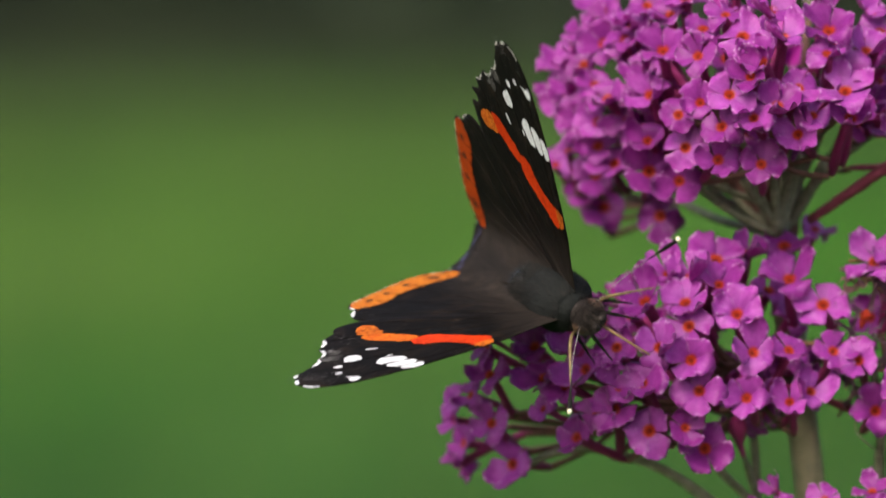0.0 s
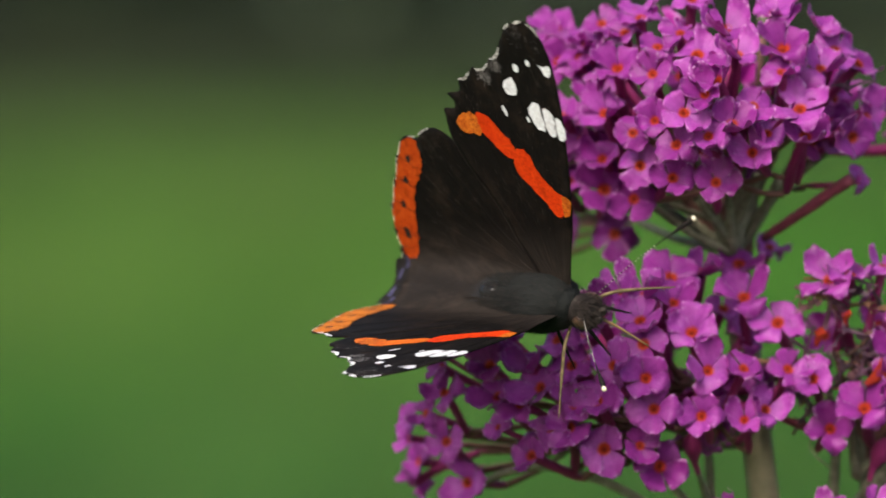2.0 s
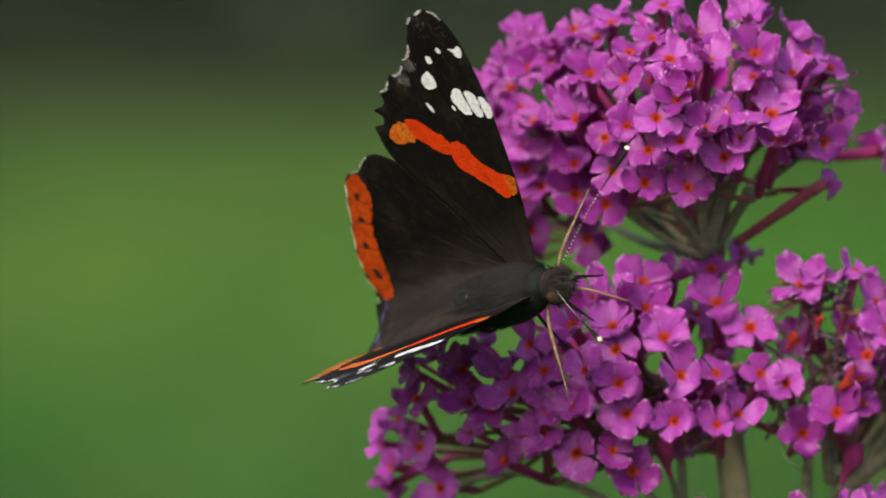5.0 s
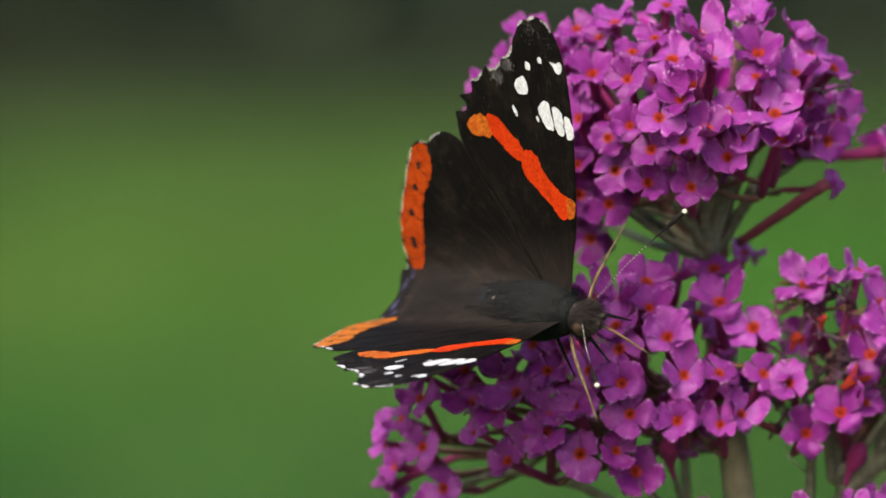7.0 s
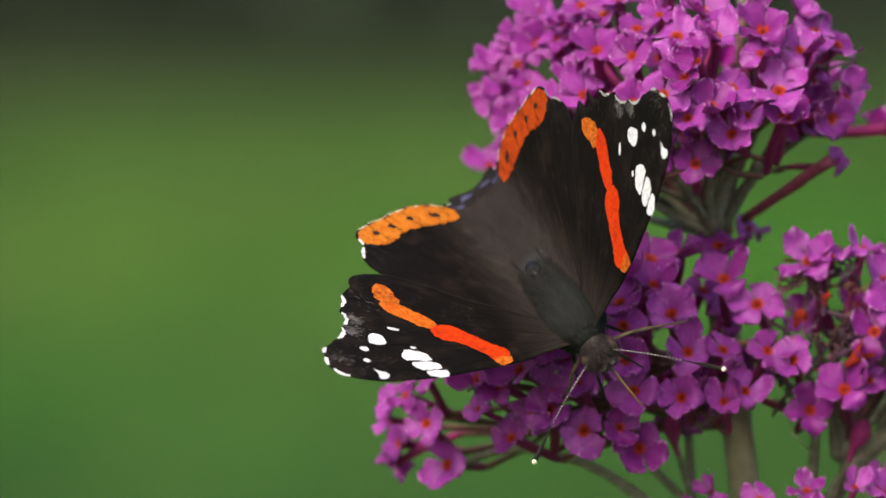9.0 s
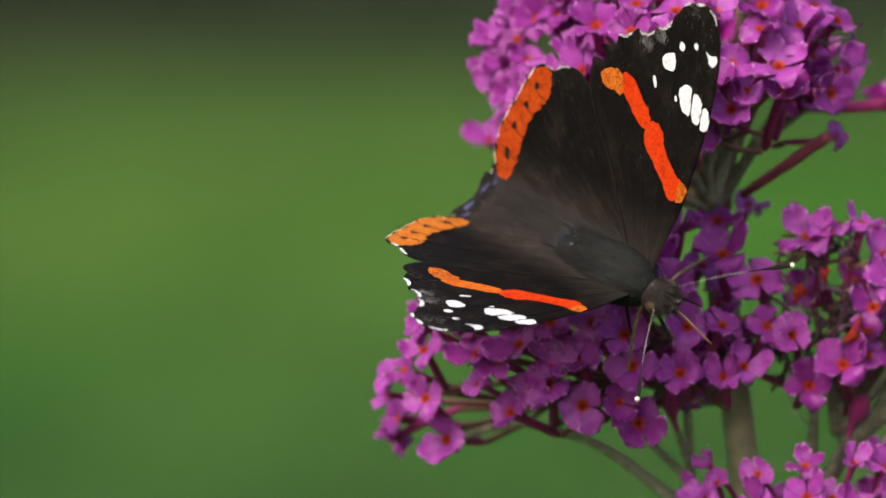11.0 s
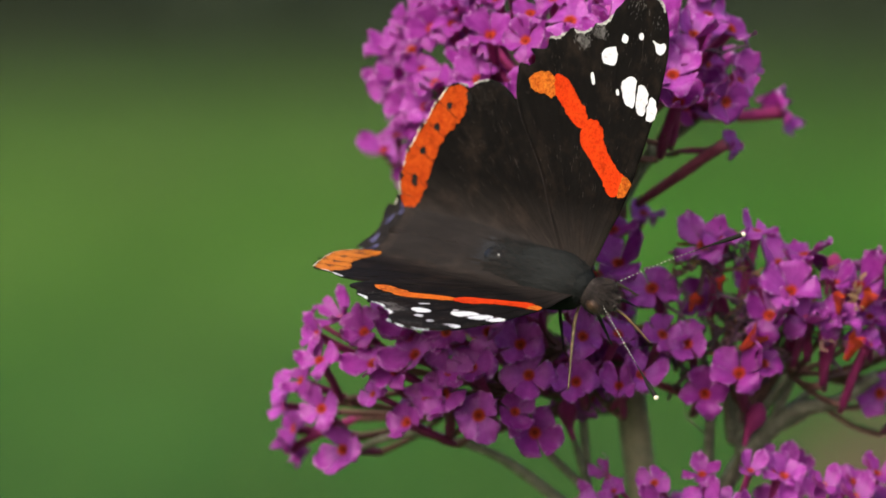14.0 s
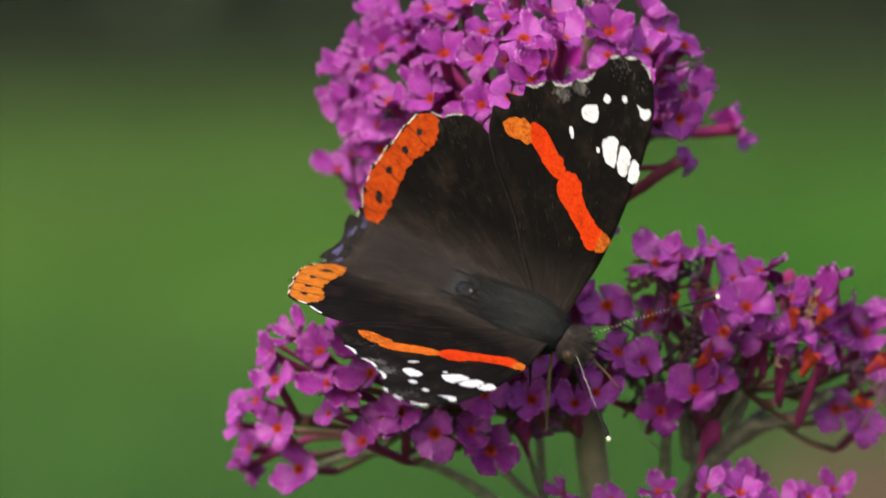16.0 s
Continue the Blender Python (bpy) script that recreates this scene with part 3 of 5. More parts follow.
cyme((25.7, 1.1, -4.0), (15.9, 8.8, -18.1), [
    (8.5, 11.7, -4.6, 4.3, -0.5, -0.1), (10.2, 7.7, -6.3, 4.5, -0.4, -0.2), (6.0, 17.3, -9.7, 4.1, -0.4, 0.3), (5.6, 14.3, -10.0, 4.1, -0.4, 0.0), (5.4, 13.8, -10.8, 4.8, -0.5, 0.05), (8.6, 9.3, -6.7, 4.9, -0.3, -0.1), (7.0, 11.8, -7.6, 4.6, -0.5, 0.0), (5.0, 17.0, -12.8, 4.1, -0.5, 0.2), (6.3, 19.1, -10.8, 3.9, -0.5, 0.3), (4.7, 14.6, -13.2, 3.8, -0.5, -0.1), (6.0, 15.1, -9.0, 4.1, -0.4, 0.05), (7.0, 20.5, -11.0, 3.8, -0.4, 0.4), (7.2, 17.2, -6.7, 4.1, -0.4, 0.1), (6.1, 11.4, -10.4, 3.8, -0.4, 0.0)])
cyme((25.7, 1.1, -4.0), (26.7, 9.9, 1.3), [
    (24.7, 22.0, 10.4, 5.4, 0.0, 0.55), (25.8, 19.5, 12.5, 4.5, 0.1, 0.6), (30.2, 20.1, 9.9, 5.2, 0.1, 0.55), (30.0, 17.9, 11.6, 4.5, 0.2, 0.45), (31.7, 14.4, 11.3, 5.8, 0.05, 0.25), (26.4, 21.7, 10.2, 3.8, 0.1, 0.7)])
cyme((25.7, 1.1, -4.0), (22.1, 10.0, 1.7), [
    (18.3, 20.3, 10.2, 4.5, 0.0, 0.45), (17.8, 17.7, 11.4, 4.3, -0.1, 0.2), (22.0, 19.5, 13.1, 5.2, 0.0, 0.4), (18.0, 13.3, 12.4, 4.3, -0.1, 0.1), (20.4, 21.6, 10.9, 4.3, -0.1, 0.7)])
cyme((25.7, 1.1, -4.0), (16.5, 4.3, -30.9), [
    (14.6, 2.7, -9.6, 5.2, -0.1, -0.3), (8.4, 6.7, -12.6, 4.8, -0.4, -0.15), (9.3, 3.5, -24.0, 5.0, -0.3, -0.25), (7.1, 4.8, -24.0, 3.8, -0.4, -0.1), (4.6, 7.7, -24.0, 3.6, -0.5, 0.1), (5.8, 9.0, -15.9, 3.5, -0.3, 0.2)])
cyme((25.7, 1.1, -4.0), (17.6, 10.9, -14.6), [
    (8.8, 21.2, -7.8, 3.9, -0.5, 0.5), (10.4, 19.6, -3.1, 4.6, -0.5, 0.3), (11.8, 20.9, -2.8, 4.3, -0.3, 0.6), (9.4, 13.9, -2.2, 4.0, -0.4, 0.1), (11.8, 21.8, -3.8, 4.5, -0.2, 0.6), (9.0, 22.3, -9.5, 4.3, -0.35, 0.5), (9.1, 19.2, -4.8, 4.5, -0.3, 0.1), (11.1, 19.6, -2.2, 4.3, -0.2, 0.3), (8.2, 15.2, -4.2, 4.3, -0.2, 0.0), (13.2, 22.8, -2.1, 4.1, -0.1, 0.4)])
cyme((25.7, 1.1, -4.0), (25.2, 8.0, 2.2), [
    (19.7, 7.9, 11.4, 4.8, 0.0, -0.25), (23.8, 7.5, 11.2, 4.6, 0.1, -0.3), (23.9, 17.0, 14.4, 4.6, -0.3, 0.35), (20.7, 14.0, 14.9, 4.8, -0.25, 0.1), (25.2, 12.9, 14.5, 5.0, -0.1, -0.05), (27.2, 10.3, 12.8, 4.6, -0.1, -0.2), (27.2, 14.6, 14.0, 5.0, 0.1, 0.1), (32.2, 11.8, 10.3, 5.6, 0.1, -0.05), (22.7, 15.7, 14.9, 4.5, -0.2, 0.1), (20.0, 11.0, 13.9, 5.0, -0.1, 0.0), (23.0, 11.8, 14.5, 4.3, 0.0, 0.0), (28.6, 12.1, 13.0, 3.8, 0.1, -0.1)])
# the lower head
cyme((27.6, -17.4, -8.0), (11.5, -17.2, -14.1), [
    (-5.2, -15.1, -3.5, 3.2, -0.85, 0.1), (-5.1, -17.0, -6.1, 3.4, -0.85, -0.1), (-3.6, -14.5, 0.1, 3.9, -0.74, 0.1), (-1.6, -17.2, 0.6, 4.7, -0.5, -0.05), (-4.3, -19.3, -11.0, 4.1, -0.85, -0.15), (-4.8, -21.4, -11.0, 3.9, -0.85, -0.5), (0.4, -21.2, -3.7, 4.7, -0.5, -0.35)])
cyme((27.6, -17.4, -8.0), (24.2, -15.2, -2.2), [
    (23.1, -10.3, 9.8, 5.2, 0.0, 0.05), (26.5, -10.1, 8.3, 4.8, 0.1, 0.1), (18.0, -13.9, 10.6, 5.0, 0.0, -0.05), (22.5, -14.6, 9.5, 5.0, 0.0, -0.1), (28.6, -14.0, 7.0, 4.1, 0.35, 0.05), (26.6, -15.0, 7.7, 4.2, 0.1, -0.15), (16.7, -17.4, 9.1, 4.1, 0.1, -0.1), (18.6, -19.4, 7.2, 5.4, 0.1, -0.35)])
cyme((27.6, -17.4, -8.0), (27.6, -11.1, -5.4), [
    (22.7, -1.0, 1.4, 4.5, 0.3, 0.4), (26.7, -3.4, 3.3, 5.6, -0.05, 0.2), (29.9, -5.8, 3.8, 5.6, 0.0, 0.15), (30.8, -10.2, 5.6, 4.5, 0.1, 0.1)])
cyme((27.6, -17.4, -8.0), (13.7, -13.7, -2.8), [
    (2.5, -9.8, 6.7, 4.3, -0.5, 0.1), (0.4, -8.5, 4.4, 3.9, -0.74, 0.4), (-2.1, -10.1, 2.6, 4.3, -0.85, 0.2), (-2.6, -8.5, 1.1, 2.5, -0.85, 0.5), (-1.8, -12.5, 3.1, 4.1, -0.51, 0.1), (3.3, -12.8, 7.4, 4.6, -0.51, 0.0), (4.4, -7.4, 6.8, 4.3, -0.625, 0.4)])
cyme((27.6, -17.4, -8.0), (21.8, -11.5, -4.2), [
    (19.7, -1.5, 3.5, 5.6, 0.0, 0.4), (21.6, -6.7, 8.8, 5.4, -0.05, 0.15), (17.3, -3.2, 6.4, 5.2, -0.1, 0.3), (12.9, -5.5, 8.5, 5.0, -0.2, 0.3), (16.7, -5.6, 8.8, 5.0, -0.1, 0.2), (17.0, -7.8, 10.1, 5.0, -0.1, 0.1), (17.2, -11.0, 10.9, 5.0, -0.1, 0.05), (14.2, -9.8, 10.7, 5.0, -0.2, 0.1), (15.1, -2.9, 5.9, 4.3, -0.3, 0.4), (19.9, -3.9, 6.8, 4.5, 0.0, 0.3)])
cyme((27.6, -17.4, -8.0), (27.1, -8.7, -16.0), [
    (26.4, -0.2, -3.5, 5.2, 0.0, 0.5), (29.6, 1.4, -11.0, 4.3, 0.4, 0.5)])
cyme((27.6, -17.4, -8.0), (17.8, -15.0, -1.6), [
    (13.3, -17.7, 8.7, 5.4, -0.1, -0.2), (10.2, -9.8, 10.1, 5.0, -0.3, 0.1), (7.3, -11.9, 9.4, 4.6, -0.5, 0.0), (6.5, -18.4, 6.1, 4.7, -0.5, -0.3), (8.4, -16.2, 8.6, 4.3, -0.5, -0.1), (10.0, -15.7, 9.3, 4.9, -0.25, -0.1), (12.6, -13.2, 10.6, 5.2, -0.2, 0.0), (6.5, -10.1, 8.9, 4.3, -0.5, 0.2), (8.9, -7.4, 8.8, 4.6, -0.5, 0.3), (10.5, -13.5, 10.2, 4.8, -0.3, -0.05), (3.3, -15.7, 6.3, 3.0, -0.74, -0.1), (5.4, -13.5, 8.4, 4.1, -0.5, 0.0)])
# the half-wilted head
cyme((37.9, -20.6, -8.0), (47.5, -14.7, -15.5), [
    (51.8, -3.4, -2.8, 5.2, -0.1, 0.93), (55.0, -8.8, -7.0, 5.9, 0.2, 0.2), (56.1, -11.5, -7.0, 4.5, 0.4, 0.1), (57.2, -7.1, -7.0, 4.5, 0.5, 0.3), (58.8, -13.7, -7.0, 4.5, 0.5, -0.1), (59.3, -9.9, -7.0, 4.3, 0.7, 0.1), (53.3, -7.1, -4.6, 3.8, -0.3, 0.4)])
cyme((37.9, -20.6, -8.0), (46.9, -17.3, -14.2), [
    (52.2, -16.1, -7.0, 4.9, -0.1, -0.2), (54.9, -17.6, -7.0, 4.3, 0.3, -0.3)])
cyme((37.9, -20.6, -8.0), (37.1, -13.8, -3.8), [
    (34.8, -1.7, 4.5, 5.9, -0.4, 0.4), (36.7, -1.2, 4.6, 4.9, 0.1, 0.6), (39.9, -0.4, 4.0, 4.1, 0.2, 0.9), (40.9, -8.4, 6.8, 5.4, -0.1, 0.0), (33.2, -11.1, 5.6, 4.5, 0.0, 0.0), (38.1, -13.9, 5.3, 5.2, -0.05, -0.05), (34.9, -15.9, 3.2, 4.5, 0.0, -0.1), (40.5, -13.0, 5.6, 3.5, 0.3, 0.1)])
cyme((37.9, -20.6, -8.0), (43.4, -14.1, -5.4), [
    (44.5, -2.6, 4.1, 5.6, 0.0, 0.95), (43.0, -6.1, 6.1, 5.6, -0.05, 0.25), (47.4, -5.3, 3.6, 3.2, 0.1, 0.4), (49.7, -5.7, 1.7, 4.9, -0.2, 0.3), (46.2, -8.6, 4.8, 4.9, 0.0, 0.6), (50.4, -11.2, 2.7, 4.4, 0.25, 0.5), (44.6, -8.8, 5.6, 4.3, 0.0, 0.1), (47.7, -9.1, 4.6, 4.4, 0.1, 0.65), (50.8, -8.6, 0.7, 3.5, 0.1, 0.3)])
# the bottom head
cyme((37.9, -38.6, -8.0), (32.9, -31.8, -3.0), [
    (30.0, -24.3, 5.4, 3.5, -0.4, 0.3), (29.9, -27.1, 6.2, 4.2, -0.3, 0.2), (25.5, -23.5, 3.1, 2.7, -0.6, 0.5), (24.9, -26.8, 4.3, 3.8, -0.5, 0.2), (23.6, -26.2, 3.4, 3.2, -0.6, 0.4), (26.2, -25.1, 4.4, 2.5, -0.2, 0.5), (32.3, -30.4, 6.1, 4.0, -0.2, 0.1), (27.6, -29.9, 5.1, 3.8, -0.4, 0.1)])
cyme((37.9, -38.6, -8.0), (38.3, -31.9, -2.7), [
    (34.5, -23.5, 5.7, 3.5, -0.1, 0.5), (39.1, -23.2, 5.5, 2.9, 0.1, 0.5), (42.3, -23.7, 5.4, 4.4, 0.1, 0.3), (34.6, -26.4, 6.8, 4.4, -0.1, 0.35), (37.0, -26.5, 6.9, 3.5, 0.1, 0.35), (39.8, -27.2, 6.8, 3.5, 0.1, 0.3), (43.3, -27.2, 6.2, 4.4, 0.1, 0.35), (36.6, -30.4, 6.4, 4.0, 0.0, 0.1), (41.5, -30.4, 6.0, 4.0, 0.0, 0.1)])
cyme((37.9, -38.6, -8.0), (43.0, -31.9, -3.8), [
    (46.1, -24.6, 4.8, 3.5, 0.2, 0.4), (46.3, -26.2, 5.2, 3.5, 0.3, 0.3), (49.1, -25.7, 3.9, 3.8, 0.3, 0.4), (51.4, -23.6, 1.2, 3.8, 0.4, 0.5), (49.1, -28.9, 4.1, 4.0, 0.2, 0.1), (45.8, -30.5, 4.9, 4.0, 0.2, 0.1)])

# the stem and the branches that carry the heads
twig([(26.0, 0.6, -6), (26.5, -8.7, -10), (28.0, -16.0, -10), (29.1, -22.9, -9), (30.6, -34.9, -10)] + [(52, -200, -14), (60, -600, -20), (62, -1102, -30)], [1.4, 2.0, 2.3, 2.5, 2.8, 3.0, 3.5, 4.0], 12, 'stem', STEM, 0.1)
twig([(27.2, 1.0, -9), (28.0, 12.0, -13), (29.0, 22.0, -14)], [0.8, 0.35, 0.4], 8, 'stem', STALK, 0.1)
twig([(29.0, 21.8, -14), (29.6, 32.0, -14.5), (30.5, 46.0, -15)], [0.5, 0.8, 0.9], 10, 'stem', TWIG, 0.1)
twig([(21.0, 18.0, 0), (19.3, 22.6, 1), (18.6, 24.2, 1), (17.2, 26.5, 0)], [0.22, 0.18, 0.12])
twig([(26.6, 1.4, -6), (24.8, 3.6, -3), (19.5, 5.6, 0)], [0.42, 0.32])
twig([(26.3, 1.2, -5), (24.2, 3.6, -1), (22.2, 6.0, 2)], [0.45, 0.36])
twig([(25.7, 1.4, -6), (26.4, 4.7, -2), (27.9, 8.4, 2)], [0.55, 0.42])
twig([(26.5, 1.4, -8), (28.9, 5.2, -5), (30.1, 7.9, -2)], [0.6, 0.45])
twig([(27.3, 2.0, -8), (30.5, 6.9, -6), (36.0, 11.3, -3)], [0.42, 0.36, 0.25])
twig([(25.6, 0.9, -4), (21.2, 3.1, -2), (16.8, 6.3, 0)], [0.42, 0.32])
twig([(26.0, 1.4, -10), (28.0, 4.2, -10), (27.4, 9.1, -9)], [0.5, 0.38])
twig([(28.9, 2.3, -6), (31.3, 4.0, -4), (37.1, 8.0, 0)], [0.42, 0.55, 0.6], 8, 'flower_stalk', MAROON)
twig([(28.5, -31.7, -9), (22.0, -26.8, -9), (17.1, -23.1, -8), (13.3, -21.1, -7), (7.8, -19.7, -6), (4.0, -20.3, -6), (0.7, -21.6, -5), (-1.4, -21.2, -5)], [0.68, 0.62, 0.54, 0.46, 0.42, 0.32], 9)
twig([(25.8, -28.5, -9), (23.6, -25.1, -8), (20.3, -21.8, -6), (18.7, -19.6, -5)], [0.5, 0.45, 0.4])
twig([(24.2, -27.4, -9), (23.9, -23.0, -8), (23.5, -17.5, -6), (23.5, -14.2, -4)], [0.5, 0.45, 0.4])
twig([(35.6, -26.3, -9), (35.7, -21.4, -8), (35.8, -17.0, -6), (35.0, -12.1, -5)], [0.55, 0.5, 0.4])
twig([(35.2, -28.5, -11), (38.9, -22.5, -9), (41.6, -19.7, -8), (44.3, -17.6, -7), (48.0, -16.9, -6), (51.8, -14.3, -5)], [0.95, 0.85, 0.75, 0.6])
twig([(38.9, -23.0, -9), (38.3, -18.6, -8), (38.5, -14.3, -6)], [0.5, 0.45, 0.4])
twig([(41.1, -20.3, -8), (43.7, -14.3, -7), (44.2, -9.9, -6)], [0.55, 0.5, 0.4])
twig([(34.9, -14.2, -4), (33.3, -15.8, -3), (30.7, -15.0, -1), (29.1, -14.1, 1)], [0.35, 0.4, 0.35], 7, 'flower_stalk', MAROON)
twig([(33.1, -16.3, 2), (33.1, -17.9, 3), (34.4, -19.2, 2), (35.2, -19.8, 0)], [0.07, 0.09], 5)
twig([(25.5, -14.9, 2), (25.4, -16.8, 3), (23.9, -17.6, 2)], [0.07, 0.09], 5)


def bud_mesh():
    bm = bmesh.new()
    tube(bm, spline([(0, 0, 0.5), (0, 0, 0), (0.05, 0, -0.6), (0, 0, -1.1)], 14), [0.08, 0.30, 0.36, 0.34, 0.22, 0.13, 0.11, 0.09], 9, 0.0)
    return mesh_of("bud", bm, TUBE)


BUD = bud_mesh()


def bud(u, v, w, size, n, foot):
    n = Vector(n).normalized()
    child("bud", BUD, spike, Matrix.Translation(Vector((u, v, w)) * MM) @ facing(n, 0) @ Matrix.Scale(size * MM, 4), "closed magenta bud")
    end = Vector((u, v, w)) - n * size * 1.05
    twig([end, end.lerp(Vector(foot), 0.5) + Vector((0, 0, -0.5)), foot], [0.3, 0.35, 0.4])

bud(21.9, -17.6, 0, 2.6, (-0.2, 0.9, 0.25), (23.9, -24.6, -7))
bud(39.9, -18.1, 0, 2.8, (0.35, 0.9, 0.2), (37.2, -25.7, -7))
bud(47.5, -3.8, -3, 2.6, (0.2, 0.9, 0.2), (48.9, -11.9, -6))
bud(40.6, -6.9, -1, 2.8, (-0.3, 0.8, 0.4), (42.9, -14.1, -6))
bud(24.0, -26.6, -2, 3.2, (-0.4, 0.8, 0.2), (28.5, -31.7, -9))


def wilted_mesh(seed):
    # thin, curled and crumpled remains of the lobes on a shrunken tube
    rng = random.Random(seed)
    bm = bmesh.new()
    for lobe in range(6):
        a = lobe * 1.05 + rng.uniform(-0.4, 0.4)
        out = Vector((math.cos(a), math.sin(a), 0))
        p = out * 0.05
        line = [p]
        for k in range(4):
            p = p + out * rng.uniform(-0.06, 0.2) + Vector((rng.uniform(-.18, .18), rng.uniform(-.18, .18), rng.uniform(-0.05, 0.25)))
            line.append(p)
        line = spline(line, 9)
        wide = rng.uniform(0.02, 0.10)
        rows = []
        for k, p in enumerate(line):
            turn = Vector((math.cos(a + k * 0.5), math.sin(a + k * 0.5), 0.4)).normalized()
            h = wide * math.sin(0.4 + 2.5 * k / 9)
            rows.append([bm.verts.new(p + turn * h * c + out * 0.05 * abs(c) * rng.uniform(0, 1.2)) for c in (-1, -0.4, 0.4, 1)])
        for r, q in zip(rows, rows[1:]):
            for j in range(3):
                bm.faces.new((r[j], r[j + 1], q[j + 1], q[j]))
    tube(bm, spline([(0, 0, 0.1), (0.05, 0, -0.5), (0, 0.05, -1.2)], 6), [0.08, 0.055, 0.065, 0.05], 7)
    return mesh_of("wilted_floret", bm, WILT)


WILTED = [wilted_mesh(k) for k in range(10)]


def wilted(count, centre, reach, seed):
    rng = random.Random(seed)
    for _ in range(count):
        p = Vector([c + r * rng.uniform(-1, 1) for c, r in zip(centre, reach)])
        n = Vector((rng.uniform(-0.8, 0.8), rng.uniform(-0.2, 1), rng.uniform(0, 1))).normalized()
        child("wilted_floret", WILTED[rng.randrange(10)], spike, Matrix.Translation(p * MM) @ facing(n, rng.uniform(0, 360)) @ Matrix.Scale(rng.uniform(2.0, 3.8) * MM, 4), "shrivelled brown and orange floret")


wilted(15, (35.5, -6.8, 4.5), (4.2, 4.5, 2.5), 3)
wilted(6, (37.0, -2.3, 3), (2.2, 2.0, 2), 13)
wilted(9, (39.5, -10.6, 4), (3.5, 3, 2), 4)
wilted(7, (48.4, -8.6, 3), (3, 3.5, 2), 5)
wilted(7, (33.5, -13.3, -1), (2.5, 2, 2), 6)
wilted(1, (36.6, 16.2, 6), (1.6, 1.0, 1.0), 12)
wilted(5, (56.1, -14.1, 0), (3, 2, 2), 8)


def aged_mesh(seed):
    # a fading tube with a torn, half-closed mouth
    rng = random.Random(seed)
    bm = bmesh.new()
    rings = []
    for k in range(9):
        f = k / 8
        r = 0.16 + 0.30 * f ** 1.4
        rings.append([bm.verts.new((r * math.cos(a) * (1 + 0.25 * f * math.sin(2 * a + seed)) + 0.10 * f * f, r * math.sin(a) + 0.06 * f * rng.uniform(-1, 1),
                                    1.3 * f + (0.16 * math.sin(3 * a + seed) + rng.uniform(-0.08, 0.08)) * f ** 5)) for a in (2 * math.pi * j / 12 for j in range(12))])
    for p, q in zip(rings, rings[1:]):
        for j in range(12):
            bm.faces.new((p[j], p[(j + 1) % 12], q[(j + 1) % 12], q[j]))
    bm.faces.new(rings[0])
    return mesh_of("wilted_floret", bm, AGED)


AGED_TUBES = [aged_mesh(k) for k in range(4)]


def aged(u, v, w, size, n, k):
    child("wilted_floret", AGED_TUBES[k % 4], spike, Matrix.Translation(Vector((u, v, w)) * MM) @ facing(Vector(n).normalized(), 40 * k) @ Matrix.Scale(size * MM, 4), "fading orange-red floret tube")


aged(38.2, -11.6, 6.5, 2.2, (0.75, 0.55, 0.35), 0)
aged(47.5, -8.3, 6.0, 1.5, (0.1, 0.95, 0.3), 1)
aged(49.7, -8.0, 4.5, 1.7, (0.5, 0.8, 0.4), 2)
aged(48.2, -12.6, 6.5, 2.0, (0.4, 0.85, 0.4), 3)
aged(54.8, -12.4, 0, 1.9, (0.7, 0.5, 0.4), 5)
aged(52.6, -16.0, -2, 1.9, (0.8, 0.4, 0.4), 6)
aged(33.4, -7.9, 7, 1.2, (0.2, 0.7, 0.5), 7)
aged(36.2, -6.0, 7, 1.0, (0.0, 0.8, 0.5), 6)


def filler(count, centre, reach, foot, seed, back=False):
    """The inner and the rear florets of a head."""
    rng = random.Random(seed)
    c, group = Vector(centre), []
    for _ in range(count):
        while True:
            d = Vector((rng.uniform(-1, 1), rng.uniform(-1, 1), rng.uniform(-1, 0.0 if back else 0.35)))
            if 0.5 < d.length < 1:
                break
        p = c + Vector((d.x * reach[0], d.y * reach[1], d.z * reach[2]))
        n = Vector((d.x * 0.6, d.y * 0.6 + 0.15, -0.5 if back else 0.6)).normalized()
        group.append((p.x, p.y, p.z, rng.uniform(4.2, 5.2), n))
    for u, v, w, size, n in group:
        m = Matrix.Translation(Vector((u, v, w)) * MM) @ facing(n, rng.uniform(0, 90)) @ Matrix.Scale(size * MM, 4)
        ob = child("floret", COROLLAS[rng.randrange(30)], spike, m)
        child("throat", THROATS, ob, None, "orange throat")
        child("tube", TUBES[rng.randrange(5)], ob, None, "magenta tube")
        end = Vector((u, v, w)) - n * size * 1.4
        bm = bmesh.new()
        tube(bm, [q * MM for q in spline([Vector(foot), Vector(foot).lerp(end, 0.6) + Vector((0, 0, -1)), end], 5)], [0.5 * MM, 0.35 * MM], 6)
        part("stalk", bm, STALK, spike)


filler(30, (22.5, 14.5, -3), (14.5, 7.5, 8), (25.7, 1.1, -6), 1)
filler(17, (19.5, -11.0, -4), (11.5, 8.0, 6), (27.6, -17.4, -9), 2)
filler(8, (40.5, -7.5, -3), (11.0, 5.0, 4), (37.9, -20.6, -9), 3)
filler(20, (40.0, -27.5, -3), (14.0, 5.0, 5), (37.9, -38.6, -9), 4)
filler(10, (22.5, 15.0, -6), (14.0, 7.5, 10), (25.7, 1.1, -8), 5, True)
filler(8, (18.0, -11.0, -8), (11.0, 7.0, 6), (27.6, -17.4, -10), 6, True)


# ---- the butterfly ----
SIZE = 0.978 * MM
butterfly = new("butterfly")
